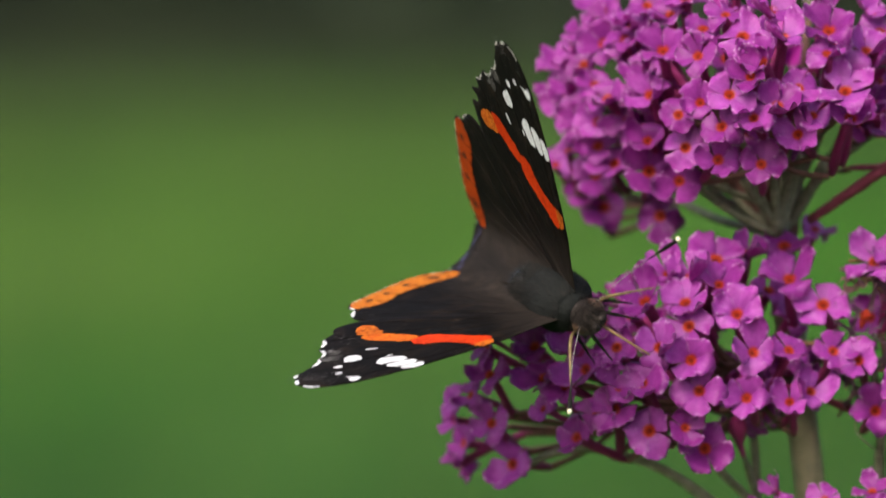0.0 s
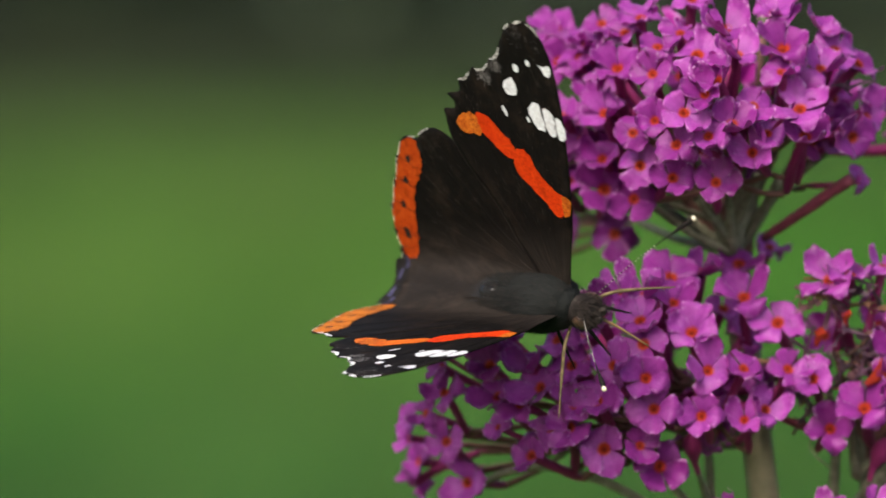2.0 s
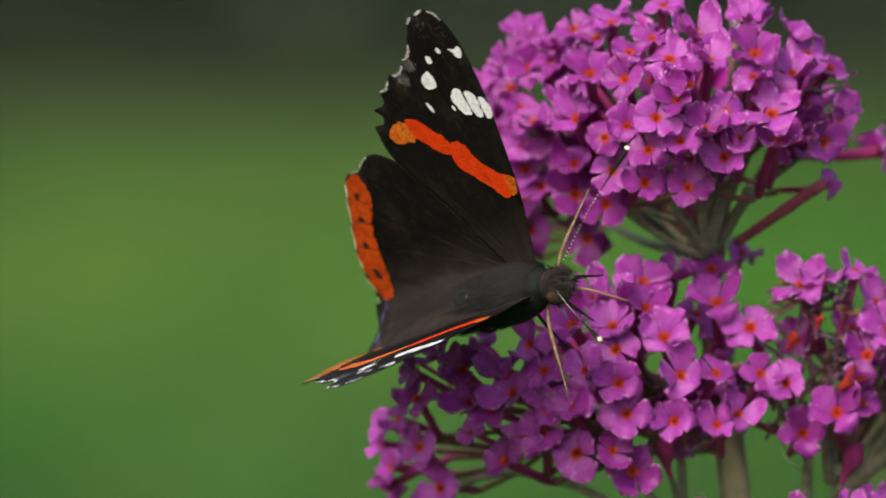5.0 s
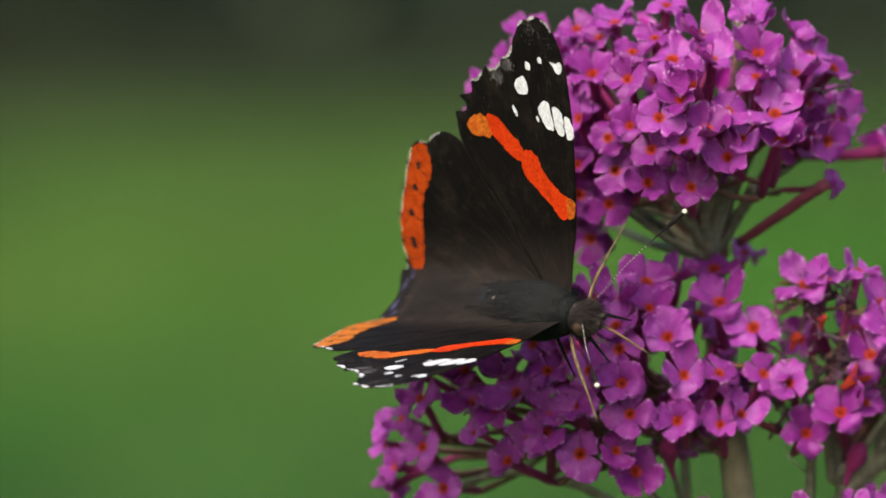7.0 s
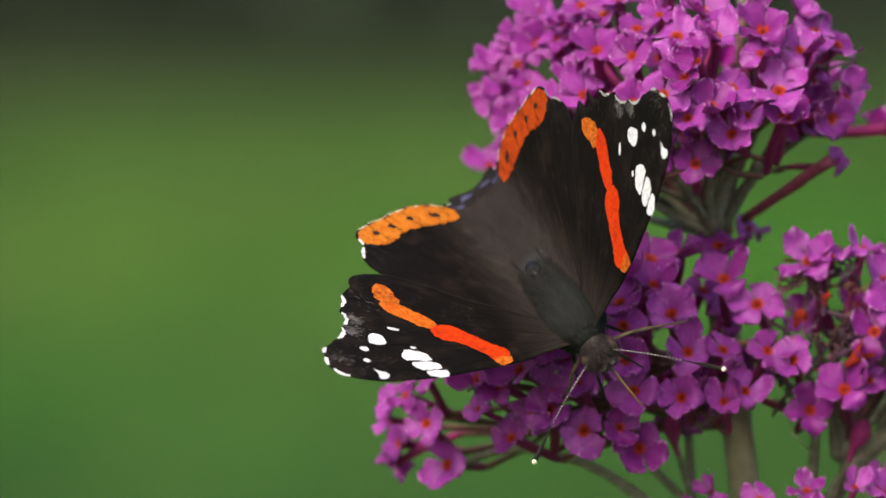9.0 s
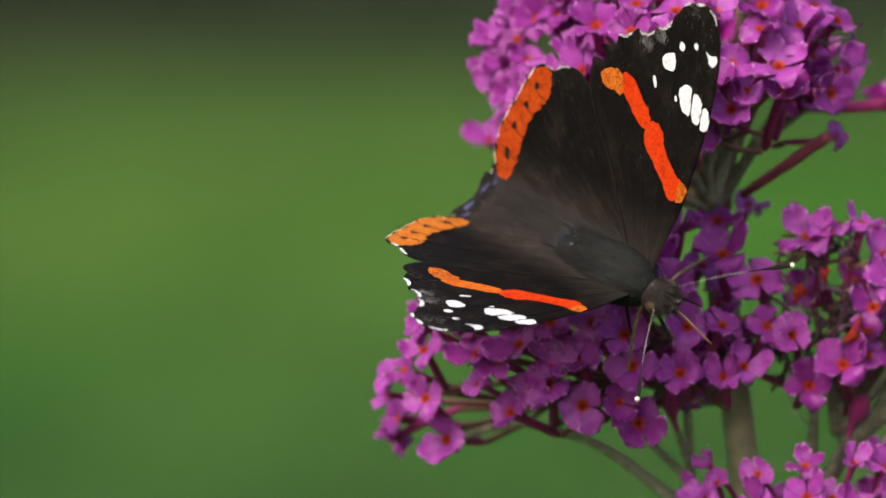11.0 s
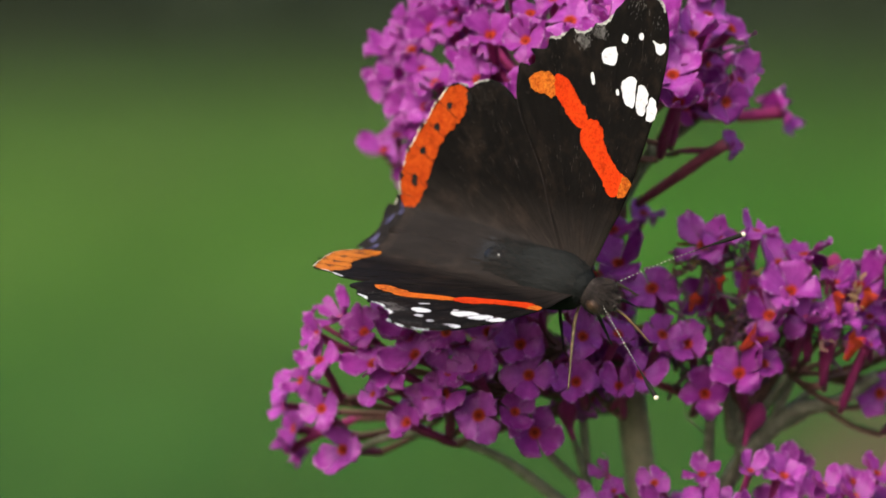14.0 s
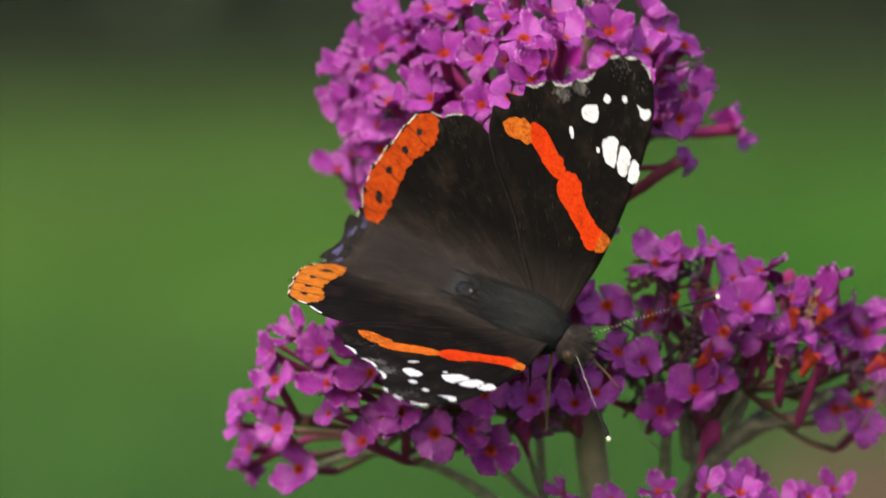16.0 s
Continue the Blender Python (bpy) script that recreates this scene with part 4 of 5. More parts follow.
tagged(butterfly, "black butterfly with orange-red bands and white spots, feeding on the flowers", "butterfly")


def camber(a, b):
    return 0.12 * math.sin(math.pi * min(1, b / 30)) - 0.045 * max(-7.0, a) * min(1, b / 8) + 0.05 * math.sin(9 * math.atan2(a, b + 2)) * min(1, b / 8)


def fold(a):
    """How far out from the body the hindwing bends to lie flat over the abdomen."""
    return float(np.interp(a, (-26.5, -21.0, -13.0, -5.0, -1.0), (3.5, 4.4, 4.6, 3.6, 2.2)))


def on_fore(a, b):
    return camber(a, b)


def on_hind(a, b):
    f = fold(a)
    soft = 0.5 * math.log1p(math.exp((f - b) / 0.25)) * 0.5
    return camber(a, max(0.0, b)) - 0.22 + 1.08 * soft


def outline_of(points, step, jag=0.0, seed=0):
    """A closed line through the points, evenly stepped, with a ragged edge."""
    ring = [Vector((x, y, 0)) for x, y in points]
    loop, n = [], len(ring)
    for i in range(n):
        a, b, c, d = (ring[(i + k) % n] for k in (-1, 0, 1, 2))
        k = max(1, round((c - b).length / step))
        for s in range(k):
            t = s / k
            loop.append(0.5 * (2 * b + (c - a) * t + (2 * a - 5 * b + 4 * c - d) * t * t + (3 * b - a - 3 * c + d) * t ** 3))
    return [p + Vector((noise.noise(p * 2.3 + Vector((seed, 0, 0))), noise.noise(p * 2.3 + Vector((0, seed, 9))), 0)) * jag for p in loop]


def plate(points, side, over, lift, thick=0.0, grid=0.6, step=0.3, jag=0.0, seed=0):
    """A thin sheet with the given outline that lies on the wing's surface, mirrored for the other side."""
    edge = outline_of(points, step, jag, seed)
    lo_x, hi_x = min(p.x for p in edge), max(p.x for p in edge)
    lo_y, hi_y = min(p.y for p in edge), max(p.y for p in edge)
    flat = [Vector((p.x, p.y)) for p in edge]
    n = len(flat)
    for i in range(int((hi_x - lo_x) / grid) + 1):
        for j in range(int((hi_y - lo_y) / grid) + 1):
            q = Vector((lo_x + grid * (i + 0.5 * (j % 2)), lo_y + grid * j))
            if min((q - e).length_squared for e in flat[:n]) > (grid * 0.45) ** 2:
                flat.append(q)
    verts, _, faces, *_ = geometry.delaunay_2d_cdt(flat, [], [list(range(n))], 1, 1e-5)
    bm = bmesh.new()
    top = [bm.verts.new(Vector((p.x, p.y * side, over(p.x, p.y) + lift)) * SIZE) for p in verts]
    for f in faces:
        bm.faces.new([top[k] for k in f])
    if thick:
        rim = [e for e in bm.edges if len(e.link_faces) == 1]
        low = {v: bm.verts.new(v.co - Vector((0, 0, thick * SIZE))) for v in top}
        for f in list(bm.faces):
            bm.faces.new([low[v] for v in reversed(f.verts)])
        for e in rim:
            a, b = e.verts
            bm.faces.new((a, b, low[b], low[a]))
    return bm


def spot(cx, cy, rx, ry, turn, side, over, lift, jag=0.12, seed=0):
    bm = bmesh.new()
    rings = []
    for f in (0.5, 1.0):
        ring = []
        for k in range(18):
            a = 2 * math.pi * k / 18
            r = f * (1 + jag * noise.noise(Vector((math.cos(a) * 1.6, math.sin(a) * 1.6, seed * 3.7))) * 2)
            x, y = rx * r * math.cos(a), ry * r * math.sin(a)
            c, s = math.cos(turn), math.sin(turn)
            x, y = cx + x * c - y * s, cy + x * s + y * c
            ring.append(bm.verts.new(Vector((x, y * side, over(x, y) + lift)) * SIZE))
        rings.append(ring)
    bm.faces.new(rings[0])
    for k in range(18):
        bm.faces.new((rings[0][k], rings[0][(k + 1) % 18], rings[1][(k + 1) % 18], rings[1][k]))
    return bm


def fringe(lines, side, over, lift, seed, wide, bristle=0.2):
    """White scales along the dents of a wing's edge: tapering crescents with a bristly rim."""
    bm = bmesh.new()
    rng = random.Random(seed)
    for line in lines:
        pts = spline([(x, y, 0) for x, y in line], 16)
        rows = []
        for i, p in enumerate(pts):
            way = (pts[min(16, i + 1)] - pts[max(0, i - 1)]).normalized()
            out = Vector((-way.y, way.x, 0))
            w = wide * (0.35 + 0.65 * math.sin(math.pi * (i + 0.5) / 17)) * rng.uniform(0.7, 1.25)
            rows.append([bm.verts.new(Vector((q.x, q.y * side, over(q.x, q.y) + lift)) * SIZE) for q in (p - out * w, p, p + out * rng.uniform(0.25, 1.0) * bristle)])
        for a, b in zip(rows, rows[1:]):
            for j in range(2):
                bm.faces.new((a[j], a[j + 1], b[j + 1], b[j]))
    return bm


def scratches(bm, rng, side, over, lift, spots, width):
    """Short pale streaks of rubbed scales that run along the veins."""
    for x, y, spread, count, long in spots:
        for _ in range(count):
            p = Vector((rng.gauss(x, spread * 0.5), rng.gauss(y, spread * 0.45), 0))
            d = Vector((p.x, p.y, 0)).normalized() * rng.uniform(0.25, 1.0) * long
            n = Vector((-d.y, d.x, 0)).normalized() * width
            bm.faces.new([bm.verts.new(Vector((q.x, q.y * side, over(q.x, q.y) + lift)) * SIZE) for q in (p - d - n, p + d - n, p + d + n, p - d + n)])


COSTA = [(0.2, 0.9), (1.5, 1.6), (2.7, 3.7), (4.0, 6.3), (5.2, 8.5), (6.4, 11.4), (7.8, 15.5), (8.8, 18.8), (9.4, 21.5), (9.8, 24.2), (9.7, 26.6), (9.1, 28.5), (8.1, 29.5), (7.0, 29.8), (6.0, 29.5), (5.2, 29.5), (4.2, 28.9), (3.5, 28.1), (2.9, 27.6),
         (2.4, 26.7), (1.3, 25.9), (0.5, 25.9), (0.0, 25.3), (-0.8, 24.8), (-1.7, 24.7), (-2.5, 25.0), (-3.2, 24.5), (-4.2, 23.8), (-5.3, 23.7)]
TORN = [(-5.5, 22.8), (-6.0, 22.4), (-7.7, 22.2), (-7.0, 21.5), (-7.1, 20.9), (-7.7, 20.6), (-9.0, 20.6), (-9.1, 19.6), (-9.2, 18.6), (-9.0, 17.2)]
WHOLE = [(-6.2, 23.0), (-7.0, 22.2), (-8.0, 22.0), (-8.9, 21.3), (-9.3, 20.2), (-9.4, 19.0), (-9.2, 17.2)]
INNER = [(-8.0, 15.0), (-6.6, 12.9), (-5.1, 10.4), (-3.4, 6.0), (-1.0, 1.0)]
HIND = [(-0.6, 1.7), (-2.2, 6.5), (-5.6, 12.6), (-8.6, 16.4), (-10.8, 18.0), (-12.6, 18.4), (-14.2, 18.0), (-15.7, 17.2), (-17.4, 17.4), (-18.7, 16.8), (-19.6, 15.6), (-20.4, 14.8), (-21.3, 13.1), (-22.1, 12.3), (-23.0, 10.6), (-23.8, 9.7),
        (-24.1, 8.0), (-24.6, 6.9), (-24.5, 5.4), (-24.9, 4.6), (-25.3, 3.6), (-25.5, 2.7), (-25.1, 1.7), (-23.6, 1.8), (-20.0, 2.1), (-13.0, 2.2), (-6.0, 1.7), (-1.5, 0.8)]
BAND_END = [(-7.5, 19.2), (-6.7, 20.0), (-5.6, 20.3), (-4.5, 20.1), (-4.1, 18.9), (-4.4, 17.9), (-5.5, 18.2), (-6.7, 18.2)]
BAND_OUT = [(-4.3, 20.2), (-2.8, 20.1), (-1.8, 19.3), (-0.9, 18.3), (0.0, 17.4), (0.3, 16.6), (-0.2, 15.7), (-1.0, 15.7), (-2.2, 16.5), (-3.2, 17.5), (-4.1, 18.4)]
BAND_IN = [(-0.2, 15.9), (0.5, 16.6), (1.4, 16.7), (2.3, 16.1), (2.7, 14.6), (3.6, 13.4), (4.8, 12.2), (5.7, 11.6), (5.0, 10.1), (3.7, 9.7), (2.8, 10.9), (1.8, 12.0), (0.6, 13.2), (-0.3, 14.0), (-0.5, 14.9)]
BAND_TIP = [(5.2, 11.8), (5.9, 11.7), (6.3, 11.2), (5.6, 9.9), (4.7, 9.8), (4.9, 10.8)]
BORDER = [(-15.9, 17.0), (-17.4, 17.2), (-18.6, 16.6), (-20.2, 14.7), (-21.9, 12.2), (-23.6, 9.6), (-24.3, 7.0), (-24.3, 5.7), (-24.1, 4.6), (-23.4, 4.2), (-22.5, 4.2), (-21.5, 5.6), (-20.3, 8.2), (-19.5, 10.4), (-18.4, 12.2), (-17.0, 13.4), (-16.2, 14.6), (-15.8, 15.8)]
WHITES = ([(4.3, 20.8), (5.3, 21.5), (6.2, 21.4), (6.25, 20.1), (6.1, 18.6), (5.2, 18.6), (4.6, 19.4)],
          [(6.45, 20.7), (7.1, 21.0), (7.8, 20.3), (7.7, 19.0), (7.3, 17.9), (6.4, 18.3)],
          [(8.0, 19.8), (8.7, 19.8), (9.0, 18.9), (8.7, 17.7), (7.6, 17.7)],
          [(1.5, 23.4), (3.1, 24.2), (3.7, 23.5), (3.6, 22.5), (2.9, 22.1), (1.7, 22.3)],
          [(7.8, 25.4), (8.5, 25.2), (9.5, 25.3), (9.7, 24.7), (9.2, 24.0), (8.6, 24.1), (8.2, 24.8)])


def build_wings(side):
    upper = side > 0
    fore = part("forewing", plate(COSTA + (TORN if upper else WHOLE) + INNER, side, on_fore, 0.0, 0.09), WING, butterfly,
                "black forewing with orange-red band and white spots" + (", its hind corner torn" if upper else ""))
    hind = part("hindwing", plate(HIND, side, on_hind, 0.0, 0.09), WING, butterfly, "brown-black hindwing with orange border")
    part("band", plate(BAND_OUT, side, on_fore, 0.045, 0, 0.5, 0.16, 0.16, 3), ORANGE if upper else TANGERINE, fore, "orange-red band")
    part("band", plate(BAND_IN, side, on_fore, 0.045, 0, 0.5, 0.16, 0.16, 4), ORANGE, fore, "orange-red band")
    part("band_end", plate(BAND_END, side, on_fore, 0.052, 0, 0.5, 0.16, 0.22, 5), AMBER, fore, "amber end of the band")
    part("band_end", plate(BAND_TIP, side, on_fore, 0.052, 0, 0.5, 0.16, 0.2, 6), AMBER, fore, "amber end of the band")
    for k, points in enumerate(WHITES):
        grow = 0.94 if k < 3 else 0.88
        mid = [sum(q[i] for q in points) / len(points) for i in (0, 1)]
        points = [(mid[0] + grow * (x - mid[0]), mid[1] + grow * (y - mid[1])) for x, y in points]
        part("white_spot", plate(points, side, on_fore, 0.05, 0, 0.5, 0.14, 0.15, k + 11), WHITE, fore)
    for k, (x, y, rx, ry, turn) in enumerate(((4.4, 25.0, 0.42, 0.46, 0.3), (6.45, 25.5, 0.30, 0.34, 0.3), (0.65, 20.6, 0.27, 0.58, 0.3), (3.95, 19.75, 0.2, 0.3, 0.2))):
        part("white_spot", spot(x, y, rx, ry, turn, side, on_fore, 0.05, 0.14, k + 21), WHITE, fore)
    part("fringe", fringe(([(-3.2, 24.5), (-4.2, 23.8), (-5.3, 23.7)], [(0.1, 25.4), (-0.8, 24.8), (-1.7, 24.7), (-2.2, 24.9)], [(2.6, 27.1), (2.2, 26.5), (1.3, 25.9), (0.6, 25.9)],
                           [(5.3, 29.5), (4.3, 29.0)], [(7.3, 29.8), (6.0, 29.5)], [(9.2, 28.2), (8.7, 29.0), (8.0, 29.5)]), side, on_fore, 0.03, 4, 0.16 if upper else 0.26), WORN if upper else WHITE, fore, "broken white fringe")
    part("fringe", fringe((INNER[::-1], ((TORN if upper else WHOLE)[-3:] + INNER[:1])[::-1]), side, on_fore, 0.03, 6, 0.055, 0.08), RIM, fore, "brown hair along the hind edge")
    rng = random.Random(17)
    bm = bmesh.new()
    scratches(bm, rng, side, on_fore, 0.035, ((-1.2, 24.1, 0.8, 110, 0.22), (-0.5, 23.9, 0.7, 60, 0.2), (1.4, 25.2, 0.7, 110, 0.22), (0.6, 25.0, 0.7, 40, 0.2), (5.6, 28.6, 1.4, 46, 0.16), (8.4, 27.2, 1.4, 16, 0.16)), 0.022)
    if not upper:
        scratches(bm, rng, side, on_fore, 0.035, ((1.0, 24.6, 1.2, 60, 0.18), (-4.0, 21.8, 2.2, 24, 0.18), (6.5, 27.5, 2.0, 30, 0.18)), 0.03)
    part("dusting", bm, FROST, fore, "pale grey dusting near the edge")
    bm = bmesh.new()
    scratches(bm, rng, side, on_fore, 0.03, ((2.8, 15.0, 7.0, 26, 0.3), (-3.0, 12.0, 5.0, 20, 0.35), (5.0, 22.0, 6.0, 30, 0.25), (-4.0, 21.5, 3.0, 20, 0.25), (7.0, 24.0, 3.0, 30, 0.3), (-1.0, 11.0, 2.0, 12, 0.2)), 0.018)
    part("dusting", bm, DUST, fore, "rubbed brown streaks")
    bm = bmesh.new()
    scratches(bm, rng, side, on_hind, 0.03, ((-13.6, 16.6, 2.2, 44, 0.4), (-12.0, 12.5, 5.0, 22, 0.5), (-15.0, 8.0, 6.0, 18, 0.5)), 0.014)
    part("dusting", bm, DUST, hind, "pale streaks of rubbed scales")
    part("border", plate(BORDER, side, on_hind, 0.045, 0, 0.5, 0.16, 0.32, 8), RUST if upper else RUST_LIT, hind, "orange border")
    for k, (x, y, r) in enumerate(((-18.2, 15.0, 0.36), (-19.8, 12.7, 0.36), (-21.5, 10.1, 0.38), (-22.4, 7.0, 0.48))):
        part("black_dot", spot(x, y, r, r * 1.1, 0.4 + k, side, on_hind, 0.075, 0.35, k + 31), BLACK, hind)
    for k, (x, y) in enumerate(((-20.0, 15.1), (-21.8, 12.5), (-23.5, 9.9), (-24.3, 7.2), (-24.6, 5.0))):
        part("edge_mark", spot(x, y, 0.16 + 0.04 * k, 0.2 + 0.05 * k, 0.5, side, on_hind, 0.07, 0.3, k + 51), BLACK, hind)
    part("black_dot", spot(-15.6, 16.3, 0.35, 0.5, 0.4, side, on_hind, 0.07, 0.3, 41), BLACK, hind)
    part("blue_spot", spot(-24.7, 3.2, 1.25, 1.6, 0.5, side, on_hind, 0.10, 0.25, 2), BLACK, hind, "black ground of the blue spot")
    part("blue_spot", spot(-24.8, 2.9, 0.42, 0.55, 0.4, side, on_hind, 0.16, 0.4, 3), BLUE, hind, "slate blue scales")
    part("blue_spot", spot(-23.9, 3.9, 0.38, 0.48, 0.4, side, on_hind, 0.16, 0.4, 5), BLUE, hind, "slate blue scales")
    for line in (((-17.2, 13.9), (-20.2, 15.4)), ((-18.4, 11.7), (-21.9, 13.2)), ((-19.7, 9.1), (-23.3, 10.7)), ((-20.9, 6.6), (-24.4, 7.9)), ((-22.6, 5.3), (-24.8, 5.6))):
        bm = bmesh.new()
        p, q = [Vector((*v, 0)) for v in line]
        tube(bm, [Vector((v.x, v.y * side, on_hind(v.x, v.y) + 0.045)) * SIZE for v in (p, p.lerp(q, 0.5), q)], [0.045 * SIZE, 0.025 * SIZE, 0.04 * SIZE], 5)
        part("vein", bm, WING, hind)
    part("fringe", fringe(([(-20.4, 14.8), (-19.6, 15.6), (-18.8, 16.7)], [(-22.1, 12.3), (-21.3, 13.1), (-20.5, 14.6)], [(-23.8, 9.7), (-23.0, 10.6), (-22.2, 12.1)], [(-24.6, 6.9), (-24.1, 8.0), (-23.8, 9.5)],
                           [(-24.9, 4.6), (-24.5, 5.4), (-24.6, 6.7)]), side, on_hind, 0.03, 9, 0.05, 0.12), CREAM, hind, "thin pale fringe")
    part("fringe", fringe(([(-25.1, 1.7), (-25.5, 2.7)], [(-25.5, 2.7), (-25.3, 3.6), (-24.9, 4.6)]), side, on_hind, 0.03, 19, 0.05, 0.2), WORN, hind, "pale fringe of the hind corner")
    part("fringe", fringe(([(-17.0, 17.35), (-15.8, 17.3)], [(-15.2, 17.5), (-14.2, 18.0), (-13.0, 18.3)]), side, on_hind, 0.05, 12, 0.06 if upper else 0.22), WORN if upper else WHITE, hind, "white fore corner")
    for wing, over, lines in ((fore, on_fore, (((1, 2), (3, 12), (3.4, 22)), ((0.5, 2), (-0.5, 12), (-1.6, 24.4)), ((0.2, 2), (-2.6, 12), (-5.0, 23)), ((1.3, 2), (5, 11), (8.6, 25)), ((0, 2), (-4, 11), (-8.3, 18.6)))),
                              (hind, on_hind, (((-1, 2.5), (-8, 10), (-13, 17)), ((-1.5, 2.4), (-11, 9), (-19, 15.4)), ((-2, 2.8), (-13, 7), (-22.4, 11)), ((-2, 2.8), (-14, 5.4), (-23.8, 6.4))))):
        for line in lines:
            bm = bmesh.new()
            tube(bm, [Vector((p.x, p.y * side, over(p.x, p.y))) * SIZE for p in spline([(x, y, 0) for x, y in line], 14)], [0.06 * SIZE, 0.045 * SIZE, 0.03 * SIZE], 5)
            part("vein", bm, WING, wing)
    return fore, hind


wings = [build_wings(1), build_wings(-1)]


def hairs(bm, count, seed, where, size=1.0):
    rng = random.Random(seed)
    for _ in range(count):
        p, n, back = where(rng)
        way = (n * rng.uniform(0.25, 0.6) + back + Vector((rng.uniform(-0.25, 0.25), rng.uniform(-0.25, 0.25), 0))).normalized()
        side = way.cross(n).normalized() * 0.035
        length = rng.uniform(0.5, 1.25) * size
        a, b, c = p - side, p + side, p + way * length + n * 0.1
        bm.faces.new([bm.verts.new(q * SIZE) for q in (a, b, c)])


def build_body():
    bm = bmesh.new()
    tube(bm, [Vector(p) * SIZE for p in spline([(2.3, 0, 0.3), (1.0, 0, 0.8), (-2.0, 0, 0.95), (-9.0, 0, 0.7)], 16)],
         [r * SIZE for r in (1.3, 2.35, 2.8, 2.95, 2.95, 2.85, 2.75, 2.5, 1.6)], 20, 0.08)
    thorax = part("thorax", bm, FUR, butterfly, "grey-green furry thorax")
    bm = bmesh.new()
    tube(bm, [Vector(p) * SIZE for p in spline([(-4.5, 0, 0.9), (-8, 0, 0.9), (-12, 0, 0.0), (-17, 0, -0.9)], 22)],
         [r * SIZE for r in (0.9, 1.7, 1.75, 1.9, 1.8, 1.9, 1.7, 1.75, 1.5, 1.45, 1.2, 1.0, 0.3)], 16)
    part("abdomen", bm, DOWN, butterfly, "dark brown downy abdomen")

    bm = bmesh.new()
    ball(bm, Vector((-8.8, -0.1, 3.15)) * SIZE, [1.25 * SIZE, 0.85 * SIZE, 0.5 * SIZE], None, 20, 12)
    part("bare_patch", bm, SHELL, butterfly, "shiny blue-black bare patch behind the thorax")

    def hump(rng):
        a, r = rng.uniform(0, 6.28), rng.uniform(0, 1) ** 0.5
        return Vector((-10.4 + 2.8 * r * math.cos(a), 0.1 + 1.7 * r * math.sin(a), 3.1)), Vector((0, 0, 1)), Vector((-5.0, 0, 0))
    bm = bmesh.new()
    hairs(bm, 900, 21, hump, 0.8)
    part("fur", bm, SLATE, butterfly, "slate-grey down round the bare patch", False)

    def over(rng):
        x, a = rng.uniform(-8.8, 2.4), rng.uniform(-1.9, 1.9)
        r = 2.95 * min(1.0, 1 - max(0.0, (x + 1.5) / 6.5) ** 2)
        n = Vector((0, math.sin(a), math.cos(a)))
        return Vector((x, 0, 0.85)) + n * r * 0.95, n, Vector((-1, 0, 0))
    bm = bmesh.new()
    hairs(bm, 3600, 5, over, 0.6)
    part("fur", bm, FUR, butterfly, "", False)
    bm = bmesh.new()
    hairs(bm, 900, 15, over, 0.8)
    part("fur", bm, DOWN, butterfly, "brown hair among the grey", False)

    def rear(rng):
        x, a = -5.2 - 5.8 * rng.uniform(0, 1) ** 0.7, rng.choice((-1, 1)) * rng.uniform(0.42, 1.5)
        n = Vector((0, math.sin(a), math.cos(a)))
        return Vector((x, 0, 0.75)) + n * 2.75, n, Vector((-3, 0, 0))
    bm = bmesh.new()
    hairs(bm, 900, 31, rear, 1.2)
    part("fur", bm, WING, butterfly, "long brown hair over the rear of the thorax", False)

    def valley(rng):
        x, y = rng.uniform(-21, -4), rng.uniform(-2.7, 2.7)
        return Vector((x, y, fold(x) * 0.74 - 0.1)), Vector((0, 0, 1)), Vector((-3, y * 0.15, 0))
    bm = bmesh.new()
    hairs(bm, 3400, 8, valley, 1.5)
    part("fur", bm, DOWN, butterfly, "", False)

    bm = bmesh.new()
    ball(bm, Vector((3.1, 0, -0.2)) * SIZE, [r * SIZE for r in (1.7, 1.85, 1.75)])
    head = part("head", bm, FACE, butterfly, "dark furry head")
    bm = bmesh.new()

    def round_head(rng):
        n = Vector((rng.uniform(-0.6, 1), rng.uniform(-1, 1), rng.uniform(-0.4, 1))).normalized()
        return Vector((3.1, 0, -0.2)) + n * 1.7, n, Vector((0.4, 0, -0.4))
    hairs(bm, 1500, 6, round_head, 0.95)
    part("fur", bm, FACE, head, "", False)
    bm = bmesh.new()
    hairs(bm, 300, 16, round_head, 1.1)
    part("fur", bm, DUST, head, "pale hair tips", False)
    for s in (1, -1):
        bm = bmesh.new()
        ball(bm, Vector((3.6, s * 1.25, 0.0)) * SIZE, [r * SIZE for r in (0.95, 0.66, 0.95)])
        part("eye", bm, EYE_BROWN, head, "brown compound eye")
        bm = bmesh.new()
        tube(bm, [Vector(p) * SIZE for p in spline([(3.8, s * 0.4, -0.9), (4.9, s * 0.5, -0.8), (5.7, s * 0.45, -0.3)], 6)], [0.4 * SIZE, 0.45 * SIZE, 0.15 * SIZE], 7)
        part("palp", bm, FACE, head)
    bm = bmesh.new()
    tube(bm, [Vector(p) * SIZE for p in spline([(4.0, 0, -1.3), (5.2, 0, -2.9), (6.0, 0, -6.5)], 10)], [0.16 * SIZE, 0.12 * SIZE, 0.08 * SIZE], 7)
    part("proboscis", bm, HORN, head, "amber feeding tube")


